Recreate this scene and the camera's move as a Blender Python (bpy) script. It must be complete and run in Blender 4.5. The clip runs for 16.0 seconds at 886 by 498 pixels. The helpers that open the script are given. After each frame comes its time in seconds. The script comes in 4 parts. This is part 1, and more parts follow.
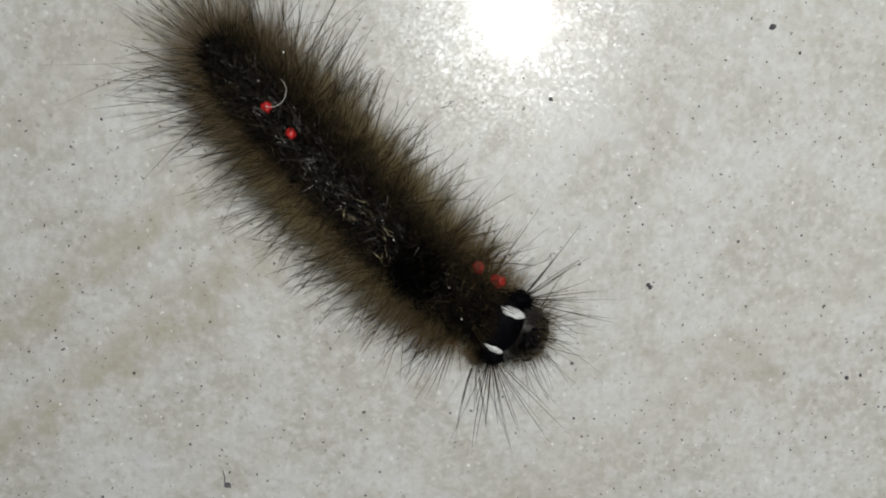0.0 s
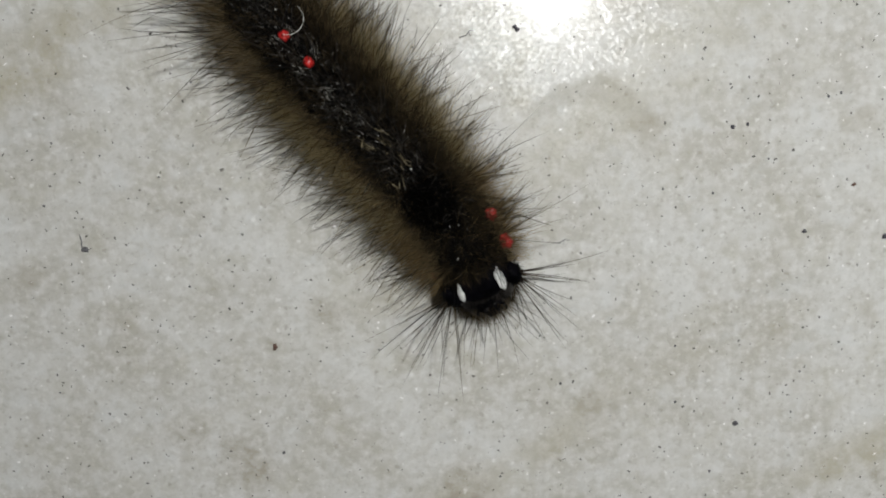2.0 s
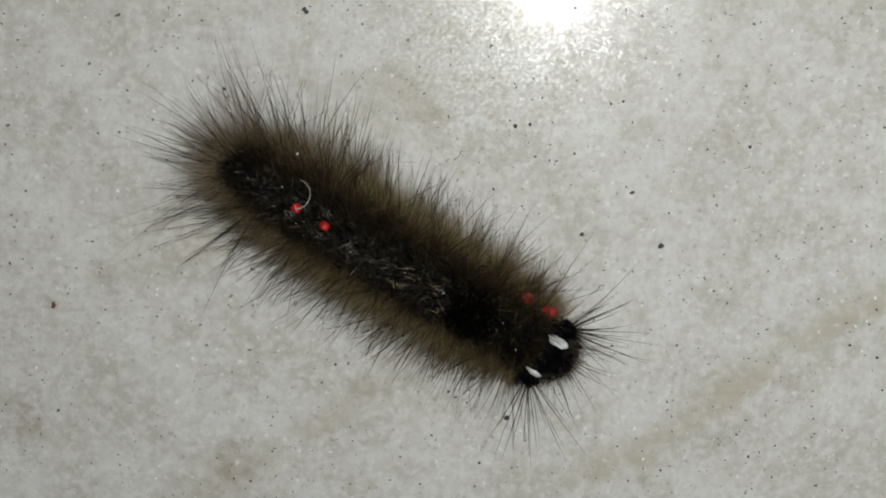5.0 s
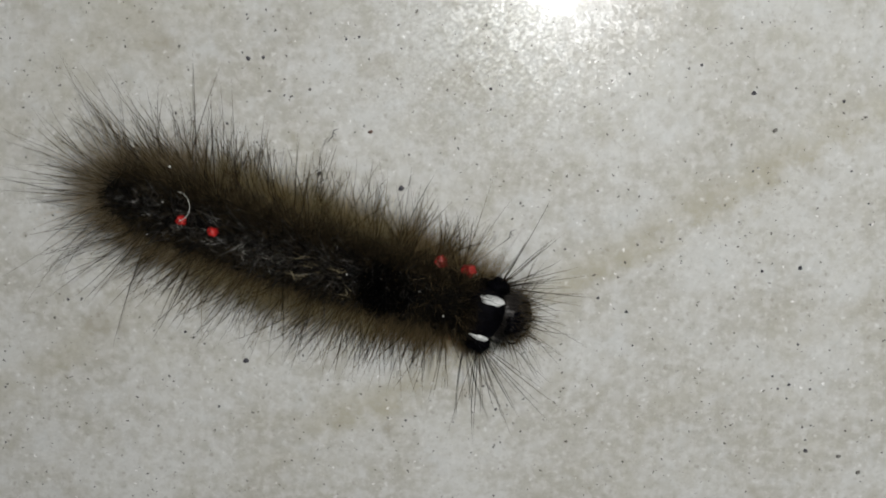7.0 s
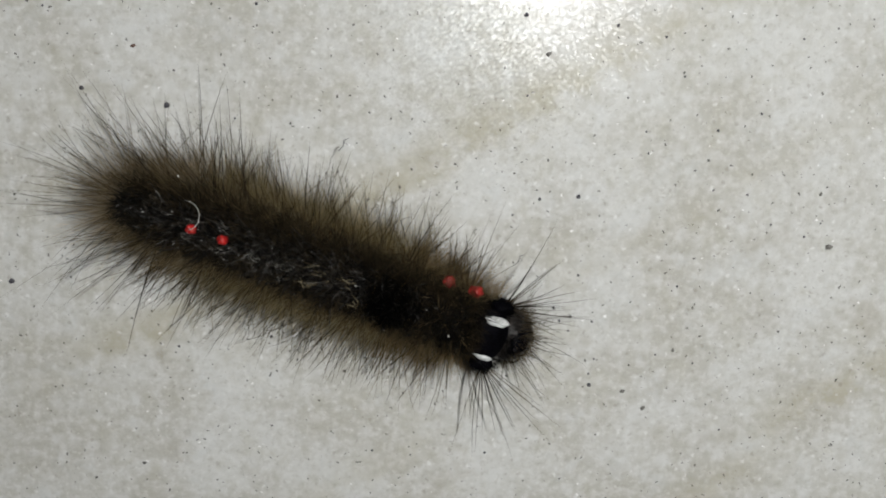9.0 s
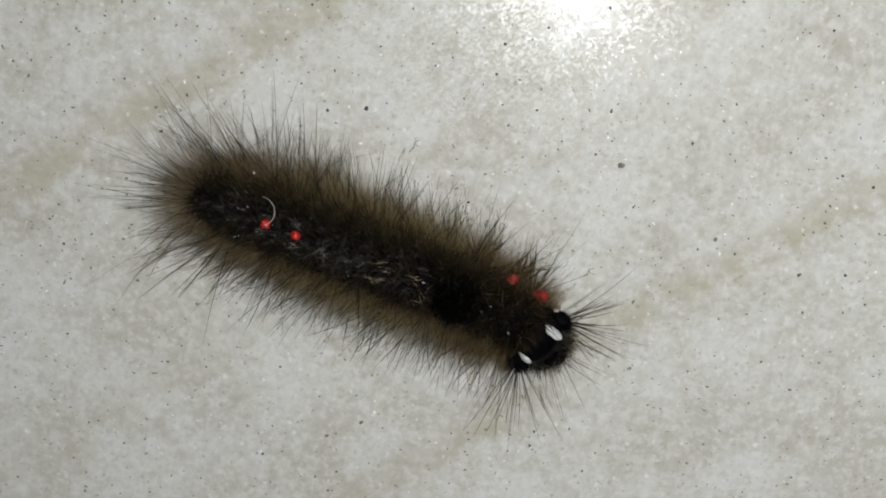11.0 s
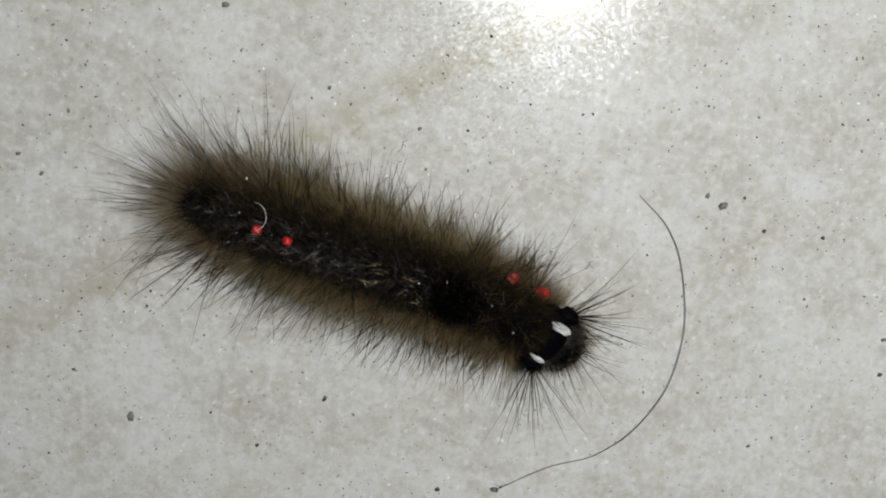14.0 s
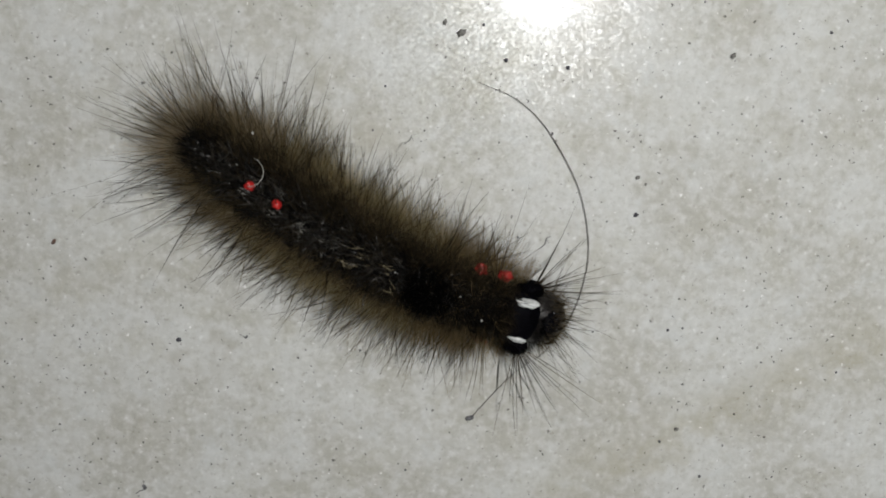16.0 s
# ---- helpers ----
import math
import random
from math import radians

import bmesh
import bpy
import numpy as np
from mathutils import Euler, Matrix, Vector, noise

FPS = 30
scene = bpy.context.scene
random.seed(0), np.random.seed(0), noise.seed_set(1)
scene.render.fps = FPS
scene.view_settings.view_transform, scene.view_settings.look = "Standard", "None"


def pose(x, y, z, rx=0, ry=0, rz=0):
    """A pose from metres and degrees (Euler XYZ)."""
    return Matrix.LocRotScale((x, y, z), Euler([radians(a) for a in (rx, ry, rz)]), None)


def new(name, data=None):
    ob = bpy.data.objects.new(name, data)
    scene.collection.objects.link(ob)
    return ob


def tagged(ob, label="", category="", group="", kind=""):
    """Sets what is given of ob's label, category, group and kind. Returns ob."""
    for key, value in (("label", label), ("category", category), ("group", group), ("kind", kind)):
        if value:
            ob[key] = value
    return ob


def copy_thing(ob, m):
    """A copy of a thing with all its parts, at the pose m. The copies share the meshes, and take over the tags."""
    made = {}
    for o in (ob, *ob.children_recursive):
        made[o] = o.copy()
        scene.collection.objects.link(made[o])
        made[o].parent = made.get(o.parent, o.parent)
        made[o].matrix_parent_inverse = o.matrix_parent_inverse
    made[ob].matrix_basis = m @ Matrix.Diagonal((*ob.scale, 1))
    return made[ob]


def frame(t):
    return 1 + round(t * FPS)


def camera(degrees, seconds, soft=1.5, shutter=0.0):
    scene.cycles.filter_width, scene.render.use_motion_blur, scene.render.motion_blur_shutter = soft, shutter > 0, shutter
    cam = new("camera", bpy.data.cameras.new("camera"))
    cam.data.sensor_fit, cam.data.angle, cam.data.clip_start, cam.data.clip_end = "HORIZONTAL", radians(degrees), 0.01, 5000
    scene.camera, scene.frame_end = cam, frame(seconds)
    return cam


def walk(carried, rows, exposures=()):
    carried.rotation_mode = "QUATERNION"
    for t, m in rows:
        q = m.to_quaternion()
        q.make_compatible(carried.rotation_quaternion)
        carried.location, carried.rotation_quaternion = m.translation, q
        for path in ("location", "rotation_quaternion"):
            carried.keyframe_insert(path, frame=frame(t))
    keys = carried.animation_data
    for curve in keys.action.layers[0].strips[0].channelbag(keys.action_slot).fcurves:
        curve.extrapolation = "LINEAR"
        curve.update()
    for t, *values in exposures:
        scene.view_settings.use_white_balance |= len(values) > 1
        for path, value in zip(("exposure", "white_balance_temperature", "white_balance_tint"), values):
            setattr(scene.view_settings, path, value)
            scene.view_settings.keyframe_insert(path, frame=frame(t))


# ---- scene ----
MM = 0.001

# ---------------------------------------------------------------- camera
cam = camera(55, 16.0, soft=1.95)
PATH = [
    (0.0, pose(-0.00000, -0.00000, 0.07419, -8.76, -3.36, 0.00)),
    (0.2, pose(0.00196, -0.00152, 0.07417, -8.81, -3.32, -0.17)),
    (0.5, pose(0.00432, -0.00222, 0.07370, -9.07, -3.18, -0.32)),
    (0.7, pose(0.00458, -0.00256, 0.07454, -9.23, -2.77, -0.18)),
    (1.0, pose(0.00459, -0.00229, 0.07465, -9.46, -2.74, -0.19)),
    (1.2, pose(0.00525, -0.00253, 0.07517, -9.40, -2.22, -0.16)),
    (1.5, pose(0.00478, -0.00474, 0.07467, -8.98, -2.27, -0.68)),
    (1.7, pose(0.00735, -0.01093, 0.07455, -9.26, -2.11, -1.58)),
    (1.8, pose(0.00804, -0.01214, 0.07459, -9.05, -1.83, -1.45)),
    (2.0, pose(0.01420, -0.02059, 0.07468, -10.10, -1.84, -1.58)),
    (2.2, pose(0.01753, -0.02761, 0.07514, -9.22, -2.19, -1.55)),
    (2.5, pose(0.01782, -0.02805, 0.07494, -9.39, -2.26, -1.45)),
    (2.7, pose(0.01853, -0.02782, 0.07555, -9.67, -1.82, -1.48)),
    (3.0, pose(0.02047, -0.02694, 0.07686, -10.72, -1.65, -0.96)),
    (3.2, pose(0.02771, -0.02646, 0.07672, -10.59, -1.61, 0.52)),
    (3.3, pose(0.02918, -0.02639, 0.07700, -10.30, -1.79, 0.90)),
    (3.5, pose(0.03131, -0.02513, 0.07691, -10.07, -1.70, 1.73)),
    (3.7, pose(0.03204, -0.02371, 0.07684, -10.09, -1.73, 2.22)),
    (4.0, pose(0.03267, -0.02227, 0.07680, -10.22, -1.83, 2.80)),
    (4.2, pose(0.03261, -0.02176, 0.07682, -10.11, -1.87, 2.99)),
    (6.3, pose(0.04488, -0.02317, 0.07653, -10.57, -0.86, 3.85)),
    (6.5, pose(0.05131, -0.02422, 0.07620, -10.95, -1.17, 4.45)),
    (6.7, pose(0.05543, -0.02472, 0.07633, -10.87, -1.18, 4.86)),
    (7.0, pose(0.05747, -0.02521, 0.07646, -10.61, -1.28, 5.11)),
    (7.2, pose(0.05876, -0.02479, 0.07653, -10.86, -1.17, 5.27)),
    (7.5, pose(0.05996, -0.02538, 0.07659, -10.61, -1.42, 5.51)),
    (7.7, pose(0.06220, -0.02568, 0.07659, -10.82, -1.47, 5.66)),
    (8.0, pose(0.06529, -0.02605, 0.07652, -11.01, -1.53, 5.87)),
    (8.2, pose(0.06738, -0.02677, 0.07651, -10.88, -1.82, 6.07)),
    (8.5, pose(0.07235, -0.02839, 0.07645, -10.93, -2.01, 6.19)),
    (8.7, pose(0.07459, -0.02899, 0.07650, -11.03, -2.02, 6.23)),
    (10.8, pose(0.09649, -0.03464, 0.07914, -10.63, -0.29, 7.09)),
    (11.0, pose(0.09947, -0.03518, 0.07886, -11.09, -0.56, 7.23)),
    (11.2, pose(0.10497, -0.03751, 0.07874, -10.89, -0.71, 7.21)),
    (11.5, pose(0.10606, -0.03814, 0.07874, -10.61, -0.59, 7.19)),
    (11.7, pose(0.10872, -0.03901, 0.07869, -10.80, -0.72, 7.24)),
    (12.0, pose(0.11294, -0.04076, 0.07874, -10.48, -0.49, 7.28)),
    (12.2, pose(0.11592, -0.04194, 0.07880, -10.39, -0.74, 7.39)),
    (12.5, pose(0.12055, -0.04300, 0.07859, -10.62, -0.84, 7.54)),
    (12.7, pose(0.12324, -0.04377, 0.07856, -10.60, -0.96, 7.63)),
    (13.0, pose(0.12664, -0.04435, 0.07866, -10.63, -1.02, 7.87)),
    (13.2, pose(0.12868, -0.04472, 0.07866, -10.55, -1.03, 7.97)),
    (13.5, pose(0.13120, -0.04484, 0.07864, -10.61, -1.20, 8.31)),
    (13.7, pose(0.13358, -0.04515, 0.07871, -10.41, -1.11, 8.53)),
    (14.0, pose(0.13614, -0.04518, 0.07858, -10.60, -1.21, 8.72)),
    (14.2, pose(0.13771, -0.04554, 0.07865, -10.52, -1.21, 8.77)),
    (14.5, pose(0.14300, -0.04820, 0.07852, -10.57, -1.85, 8.79)),
    (14.7, pose(0.14734, -0.05012, 0.07861, -10.31, -1.49, 8.54)),
    (15.0, pose(0.14877, -0.05060, 0.07845, -10.77, -1.77, 8.59)),
    (15.2, pose(0.15157, -0.05227, 0.07852, -10.54, -1.84, 8.55)),
    (15.5, pose(0.15690, -0.05527, 0.07852, -10.51, -2.03, 8.56)),
    (15.7, pose(0.16064, -0.05759, 0.07872, -10.01, -2.00, 8.48)),
    (16.0, pose(0.16172, -0.05775, 0.07877, -10.17, -2.05, 8.54)),
]
# stops, kelvin and tint: the camera adapts as the shot goes on
EXPOSURES = [(0.0, 0.01, 6530, 10), (0.5, 0.05, 6530, 10), (1.0, 0.23, 6510, 10), (1.5, 0.36, 6510, 10), (2.0, 0.0, 6550, 10), (2.2, -0.36, 6640, 8),
             (3.0, -0.38, 6670, 8), (3.5, -0.42, 6670, 8), (4.0, -0.33, 6630, 8), (6.5, 0.17, 6530, 10), (6.7, 0.05, 6540, 10),
             (7.0, -0.08, 6550, 10), (7.5, 0.07, 6550, 10), (8.0, 0.20, 6520, 10), (8.5, 0.12, 6500, 10), (11.0, 0.17, 6500, 10),
             (11.5, 0.16, 6500, 10), (12.0, 0.15, 6500, 10), (12.5, 0.06, 6500, 10), (13.5, 0.0, 6500, 10), (14.0, 0.16, 6470, 10),
             (14.5, 0.26, 6470, 10), (14.7, 0.16, 6480, 10), (15.0, 0.19, 6500, 10), (15.5, 0.17, 6500, 10), (16.0, 0.0, 6500, 10)]
walk(cam, PATH, EXPOSURES)

# ---------------------------------------------------------------- world: a dark room at night
world = bpy.data.worlds.new("night_room")
scene.world = world
world.use_nodes = True
world.node_tree.nodes["Background"].inputs[0].default_value = (0.9, 0.95, 1.0, 1)
world.node_tree.nodes["Background"].inputs[1].default_value = 0.015
TORCH_OFFSET = (46.5 * MM, 12.5 * MM, 130.0 * MM)
TORCH_GLOW = 4380.0


# ---------------------------------------------------------------- materials
def shader(name):
    m = bpy.data.materials.new(name)
    m.use_nodes = True
    return m, m.node_tree.nodes, m.node_tree.links, m.node_tree.nodes["Principled BSDF"]


def math_node(nodes, links, op, a, b=None, c=None, clamp=False):
    n = nodes.new("ShaderNodeMath")
    n.operation, n.use_clamp = op, clamp
    for k, v in enumerate((a, b, c)):
        if v is None:
            continue
        if isinstance(v, (int, float)):
            n.inputs[k].default_value = v
        else:
            links.new(v, n.inputs[k])
    return n.outputs[0]


def mix_colour(nodes, links, factor, a, b, blend="MIX"):
    n = nodes.new("ShaderNodeMix")
    n.data_type, n.blend_type = "RGBA", blend
    for socket, v in ((n.inputs[0], factor), (n.inputs[6], a), (n.inputs[7], b)):
        if isinstance(v, tuple):
            socket.default_value = (*v, 1)
        elif isinstance(v, (int, float)):
            socket.default_value = v
        else:
            links.new(v, socket)
    return n.outputs[2]


def noise_node(nodes, links, vector, scale, detail=3.0, rough=0.55):
    n = nodes.new("ShaderNodeTexNoise")
    n.inputs["Scale"].default_value, n.inputs["Detail"].default_value, n.inputs["Roughness"].default_value = scale, detail, rough
    links.new(vector, n.inputs["Vector"])
    return n


def cells(nodes, links, vector, scale, seed):
    shift = nodes.new("ShaderNodeVectorMath")
    shift.operation = "ADD"
    links.new(vector, shift.inputs[0])
    shift.inputs[1].default_value = (seed, seed * 1.7, 0)
    n = nodes.new("ShaderNodeTexVoronoi")
    n.voronoi_dimensions = "2D"
    n.inputs["Scale"].default_value = scale
    links.new(shift.outputs[0], n.inputs["Vector"])
    return n


def smooth_range(nodes, links, value, lo, hi, to_lo=0.0, to_hi=1.0):
    n = nodes.new("ShaderNodeMapRange")
    n.interpolation_type = "SMOOTHSTEP"
    n.inputs[1].default_value, n.inputs[2].default_value = lo, hi
    n.inputs[3].default_value, n.inputs[4].default_value = to_lo, to_hi
    links.new(value, n.inputs[0])
    return n.outputs[0]


# the tile's veins all run one way: distance across them in mm, half width, strength, and the stretch along them, all in mm
VEINS = ((-2.6, 2.8, 0.88, -70, -14), (4.8, 2.2, 0.80, -60, -14), (18.0, 3.2, 0.45, -60, 0), (-36.0, 4.0, 0.38, -20, 30), (-57.5, 2.6, 0.45, -30, 2),
         (-76.3, 2.3, 0.80, 4, 72), (-92.0, 1.6, 0.22, 20, 90), (-99.0, 2.6, 0.35, 2, 32), (-115.2, 2.1, 0.85, 58, 130), (-118.0, 2.4, 0.66, 10, 58),
         (-143.0, 2.2, 0.25, 40, 110), (-183.0, 3.2, 0.62, 86, 150))


SMUDGES = ((5.3, -39.7, 1.6, 0.8), (-2.2, -53.5, 3.2, 0.8), (-7.4, -50.4, 1.8, 0.7), (17.6, -57.6, 2.8, 0.65), (29.3, -48.8, 2.2, 0.5),
           (104.6, -60.4, 1.6, 0.4), (79.8, -36.2, 1.2, 0.3), (56.7, -57.0, 0.9, 0.7), (112.5, -48.2, 2.0, 0.4), (68.7, -41.3, 1.4, 0.4), (0.6, -42.4, 0.8, 0.6))


def tile_material():
    m, nodes, links, bsdf = shader("speckled_stone_tile")
    tc = nodes.new("ShaderNodeTexCoord")
    mm = nodes.new("ShaderNodeVectorMath")
    mm.operation = "SCALE"
    mm.inputs["Scale"].default_value = 1000.0
    links.new(tc.outputs["Object"], mm.inputs[0])
    p = mm.outputs[0]
    xyz = nodes.new("ShaderNodeSeparateXYZ")
    links.new(p, xyz.inputs[0])
    # cloudy base and soft grains
    cloud = noise_node(nodes, links, p, 0.10, 4, 0.6).outputs[0]
    mottle = noise_node(nodes, links, p, 0.80, 5, 0.62).outputs[0]
    grains = noise_node(nodes, links, p, 1.9, 3, 0.6).outputs[0]
    dusk = noise_node(nodes, links, p, 1.7, 4, 0.62)
    dusk.inputs["Distortion"].default_value = 0.6
    dusk = dusk.outputs[0]
    base = mix_colour(nodes, links, smooth_range(nodes, links, cloud, 0.35, 0.65), (0.435, 0.428, 0.388), (0.545, 0.552, 0.535))
    base = mix_colour(nodes, links, smooth_range(nodes, links, mottle, 0.42, 0.72, 0, 0.7), base, (0.60, 0.605, 0.59))
    base = mix_colour(nodes, links, smooth_range(nodes, links, dusk, 0.46, 0.30, 0, 0.36), base, (0.36, 0.352, 0.32))
    base = mix_colour(nodes, links, smooth_range(nodes, links, grains, 0.53, 0.74, 0, 0.44), base, (0.70, 0.71, 0.69))
    base = mix_colour(nodes, links, smooth_range(nodes, links, grains, 0.47, 0.28, 0, 0.38), base, (0.325, 0.317, 0.28))
    # warm and cool clouds, and milky chips of stone set in the body
    warm = noise_node(nodes, links, p, 0.24, 5, 0.7).outputs[0]
    base = mix_colour(nodes, links, smooth_range(nodes, links, warm, 0.50, 0.68, 0, 0.28), base, (0.395, 0.381, 0.30))
    base = mix_colour(nodes, links, smooth_range(nodes, links, warm, 0.48, 0.32, 0, 0.38), base, (0.56, 0.585, 0.59))
    rough_edge = nodes.new("ShaderNodeVectorMath")
    rough_edge.operation = "MULTIPLY_ADD"
    links.new(noise_node(nodes, links, p, 1.1, 3, 0.6).outputs["Color"], rough_edge.inputs[0])
    rough_edge.inputs[1].default_value = (1.1, 1.1, 0)
    links.new(p, rough_edge.inputs[2])
    for scale, seed, share, tint, most in ((0.55, 61.0, 0.62, (0.60, 0.612, 0.605), 0.38), (1.25, 73.0, 0.66, (0.64, 0.65, 0.635), 0.32), (0.9, 83.0, 0.70, (0.375, 0.366, 0.318), 0.30)):
        chips = cells(nodes, links, rough_edge.outputs[0], scale, seed)
        rgb = nodes.new("ShaderNodeSeparateColor")
        links.new(chips.outputs["Color"], rgb.inputs[0])
        there = smooth_range(nodes, links, rgb.outputs[0], share, share + 0.2, 0, most)
        base = mix_colour(nodes, links, math_node(nodes, links, "MULTIPLY", there, smooth_range(nodes, links, chips.outputs["Distance"], 0.60, 0.10)), base, tint)
    # beige veins
    wander = noise_node(nodes, links, p, 0.055, 4, 0.6).outputs[0]
    rag = noise_node(nodes, links, p, 0.35, 4, 0.65).outputs[0]
    across = math_node(nodes, links, "ADD", math_node(nodes, links, "MULTIPLY", xyz.outputs[0], -0.588),
                       math_node(nodes, links, "MULTIPLY", xyz.outputs[1], 0.809))
    across = math_node(nodes, links, "ADD", across, math_node(nodes, links, "MULTIPLY_ADD", wander, 5.0, -2.5))
    across = math_node(nodes, links, "ADD", across, math_node(nodes, links, "MULTIPLY_ADD", rag, 6.0, -3.0))
    along = math_node(nodes, links, "ADD", math_node(nodes, links, "MULTIPLY", xyz.outputs[0], 0.809),
                      math_node(nodes, links, "MULTIPLY", xyz.outputs[1], 0.588))
    vein = None
    for v, half, strength, start, end in VEINS:
        d = math_node(nodes, links, "ABSOLUTE", math_node(nodes, links, "SUBTRACT", across, v))
        one = smooth_range(nodes, links, d, 0.1 * half, 1.35 * half, strength, 0.0)
        one = math_node(nodes, links, "MULTIPLY", one, smooth_range(nodes, links, along, start - 8, start + 8))
        one = math_node(nodes, links, "MULTIPLY", one, smooth_range(nodes, links, along, end + 8, end - 8))
        vein = one if vein is None else math_node(nodes, links, "MAXIMUM", vein, one)
    vein = math_node(nodes, links, "MULTIPLY", vein, smooth_range(nodes, links, rag, 0.32, 0.64, 0.15, 1.0))
    base = mix_colour(nodes, links, vein, base, mix_colour(nodes, links, mottle, (0.32, 0.295, 0.215), (0.47, 0.455, 0.38)))
    # olive blotches here and there
    blotch = smooth_range(nodes, links, noise_node(nodes, links, p, 0.16, 3, 0.6).outputs[0], 0.60, 0.74, 0, 0.45)
    base = mix_colour(nodes, links, blotch, base, (0.33, 0.305, 0.245))
    # smudges left by feet and water: place, half width in mm, strength
    for x, y, half, strength in SMUDGES:
        gap = nodes.new("ShaderNodeVectorMath")
        gap.operation = "DISTANCE"
        links.new(p, gap.inputs[0])
        gap.inputs[1].default_value = (x, y, 0)
        edge = math_node(nodes, links, "ADD", gap.outputs["Value"], math_node(nodes, links, "MULTIPLY_ADD", rag, 9.0 * half / 2.5, -4.5 * half / 2.5))
        spot = smooth_range(nodes, links, edge, 1.3 * half, 0.1 * half, 0.0, strength)
        base = mix_colour(nodes, links, math_node(nodes, links, "MULTIPLY", spot, smooth_range(nodes, links, mottle, 0.25, 0.6, 1.0, 0.45)), base, (0.27, 0.24, 0.175))
    # dried stain with an uneven rim
    off = nodes.new("ShaderNodeVectorMath")
    off.operation = "SUBTRACT"
    links.new(p, off.inputs[0])
    off.inputs[1].default_value = (29.6, -25.4, 0)
    length = nodes.new("ShaderNodeVectorMath")
    length.operation = "LENGTH"
    links.new(off.outputs[0], length.inputs[0])
    ring = math_node(nodes, links, "ADD", length.outputs[1], math_node(nodes, links, "MULTIPLY_ADD", rag, 3.6, -1.8))
    rim = math_node(nodes, links, "MULTIPLY", smooth_range(nodes, links, ring, 3.7, 4.5), smooth_range(nodes, links, ring, 6.3, 5.7))
    offxyz = nodes.new("ShaderNodeSeparateXYZ")
    links.new(off.outputs[0], offxyz.inputs[0])
    upper = smooth_range(nodes, links, math_node(nodes, links, "MULTIPLY_ADD", offxyz.outputs[0], 0.35, offxyz.outputs[1]), -0.5, 2.5, 0.0, 1.0)
    stain = math_node(nodes, links, "MULTIPLY", rim, upper)
    base = mix_colour(nodes, links, math_node(nodes, links, "MULTIPLY", stain, 0.22), base, (0.30, 0.28, 0.21))
    # dark and pale specks of several sizes, ragged in outline
    warp = nodes.new("ShaderNodeVectorMath")
    warp.operation = "MULTIPLY_ADD"
    links.new(noise_node(nodes, links, p, 2.2, 2, 0.5).outputs["Color"], warp.inputs[0])
    warp.inputs[1].default_value = (0.62, 0.62, 0)
    links.new(p, warp.inputs[2])
    for scale, seed, lo, size, soft, tint, most in ((1.15, 5.0, 0.68, 0.110, 0.035, (0.035, 0.032, 0.030), 0.85), (0.62, 9.0, 0.72, 0.075, 0.03, (0.03, 0.028, 0.027), 0.85),
                                                    (0.60, 31.0, 0.50, 0.17, 0.12, (0.26, 0.235, 0.20), 0.40),
                                                    (0.90, 23.0, 0.89, 0.10, 0.03, (0.92, 0.92, 0.92), 0.65), (0.55, 41.0, 0.6, 0.15, 0.10, (0.74, 0.75, 0.74), 0.5)):
        dots = cells(nodes, links, warp.outputs[0], scale, seed)
        rgb = nodes.new("ShaderNodeSeparateColor")
        links.new(dots.outputs["Color"], rgb.inputs[0])
        limit = smooth_range(nodes, links, rgb.outputs[2], lo, 1.0, 0.0, size)
        inside = math_node(nodes, links, "SUBTRACT", limit, dots.outputs["Distance"])
        base = mix_colour(nodes, links, smooth_range(nodes, links, inside, 0.0, soft, 0, most), base, tint)
    links.new(base, bsdf.inputs["Base Color"])
    # semi-polished, with grains that each lie at a slightly different tilt
    polish = smooth_range(nodes, links, mottle, 0.3, 0.7, 0.28, 0.19)
    links.new(math_node(nodes, links, "MULTIPLY_ADD", stain, 0.10, polish), bsdf.inputs["Roughness"])
    links.new(math_node(nodes, links, "MULTIPLY_ADD", stain, -0.13, 0.165), bsdf.inputs["Specular IOR Level"])
    links.new(math_node(nodes, links, "MULTIPLY_ADD", stain, -0.20, 0.20), bsdf.inputs["Coat Weight"])
    bsdf.inputs["Coat Roughness"].default_value = 0.10
    facet = cells(nodes, links, p, 5.2, 2.0)
    tilt = nodes.new("ShaderNodeVectorMath")
    tilt.operation = "MULTIPLY_ADD"
    links.new(facet.outputs["Color"], tilt.inputs[0])
    tilt.inputs[1].default_value, tilt.inputs[2].default_value = (0.088, 0.088, 0.0), (-0.044, -0.044, 1.0)
    pits = noise_node(nodes, links, p, 5.0, 3, 0.65).outputs[0]
    bump = nodes.new("ShaderNodeBump")
    bump.inputs["Strength"].default_value, bump.inputs["Distance"].default_value = 0.5, 0.00002
    links.new(pits, bump.inputs["Height"])
    flat = nodes.new("ShaderNodeVectorMath")
    flat.operation = "NORMALIZE"
    links.new(tilt.outputs[0], flat.inputs[0])
    links.new(flat.outputs[0], bump.inputs["Normal"])
    links.new(bump.outputs[0], bsdf.inputs["Normal"])
    return m


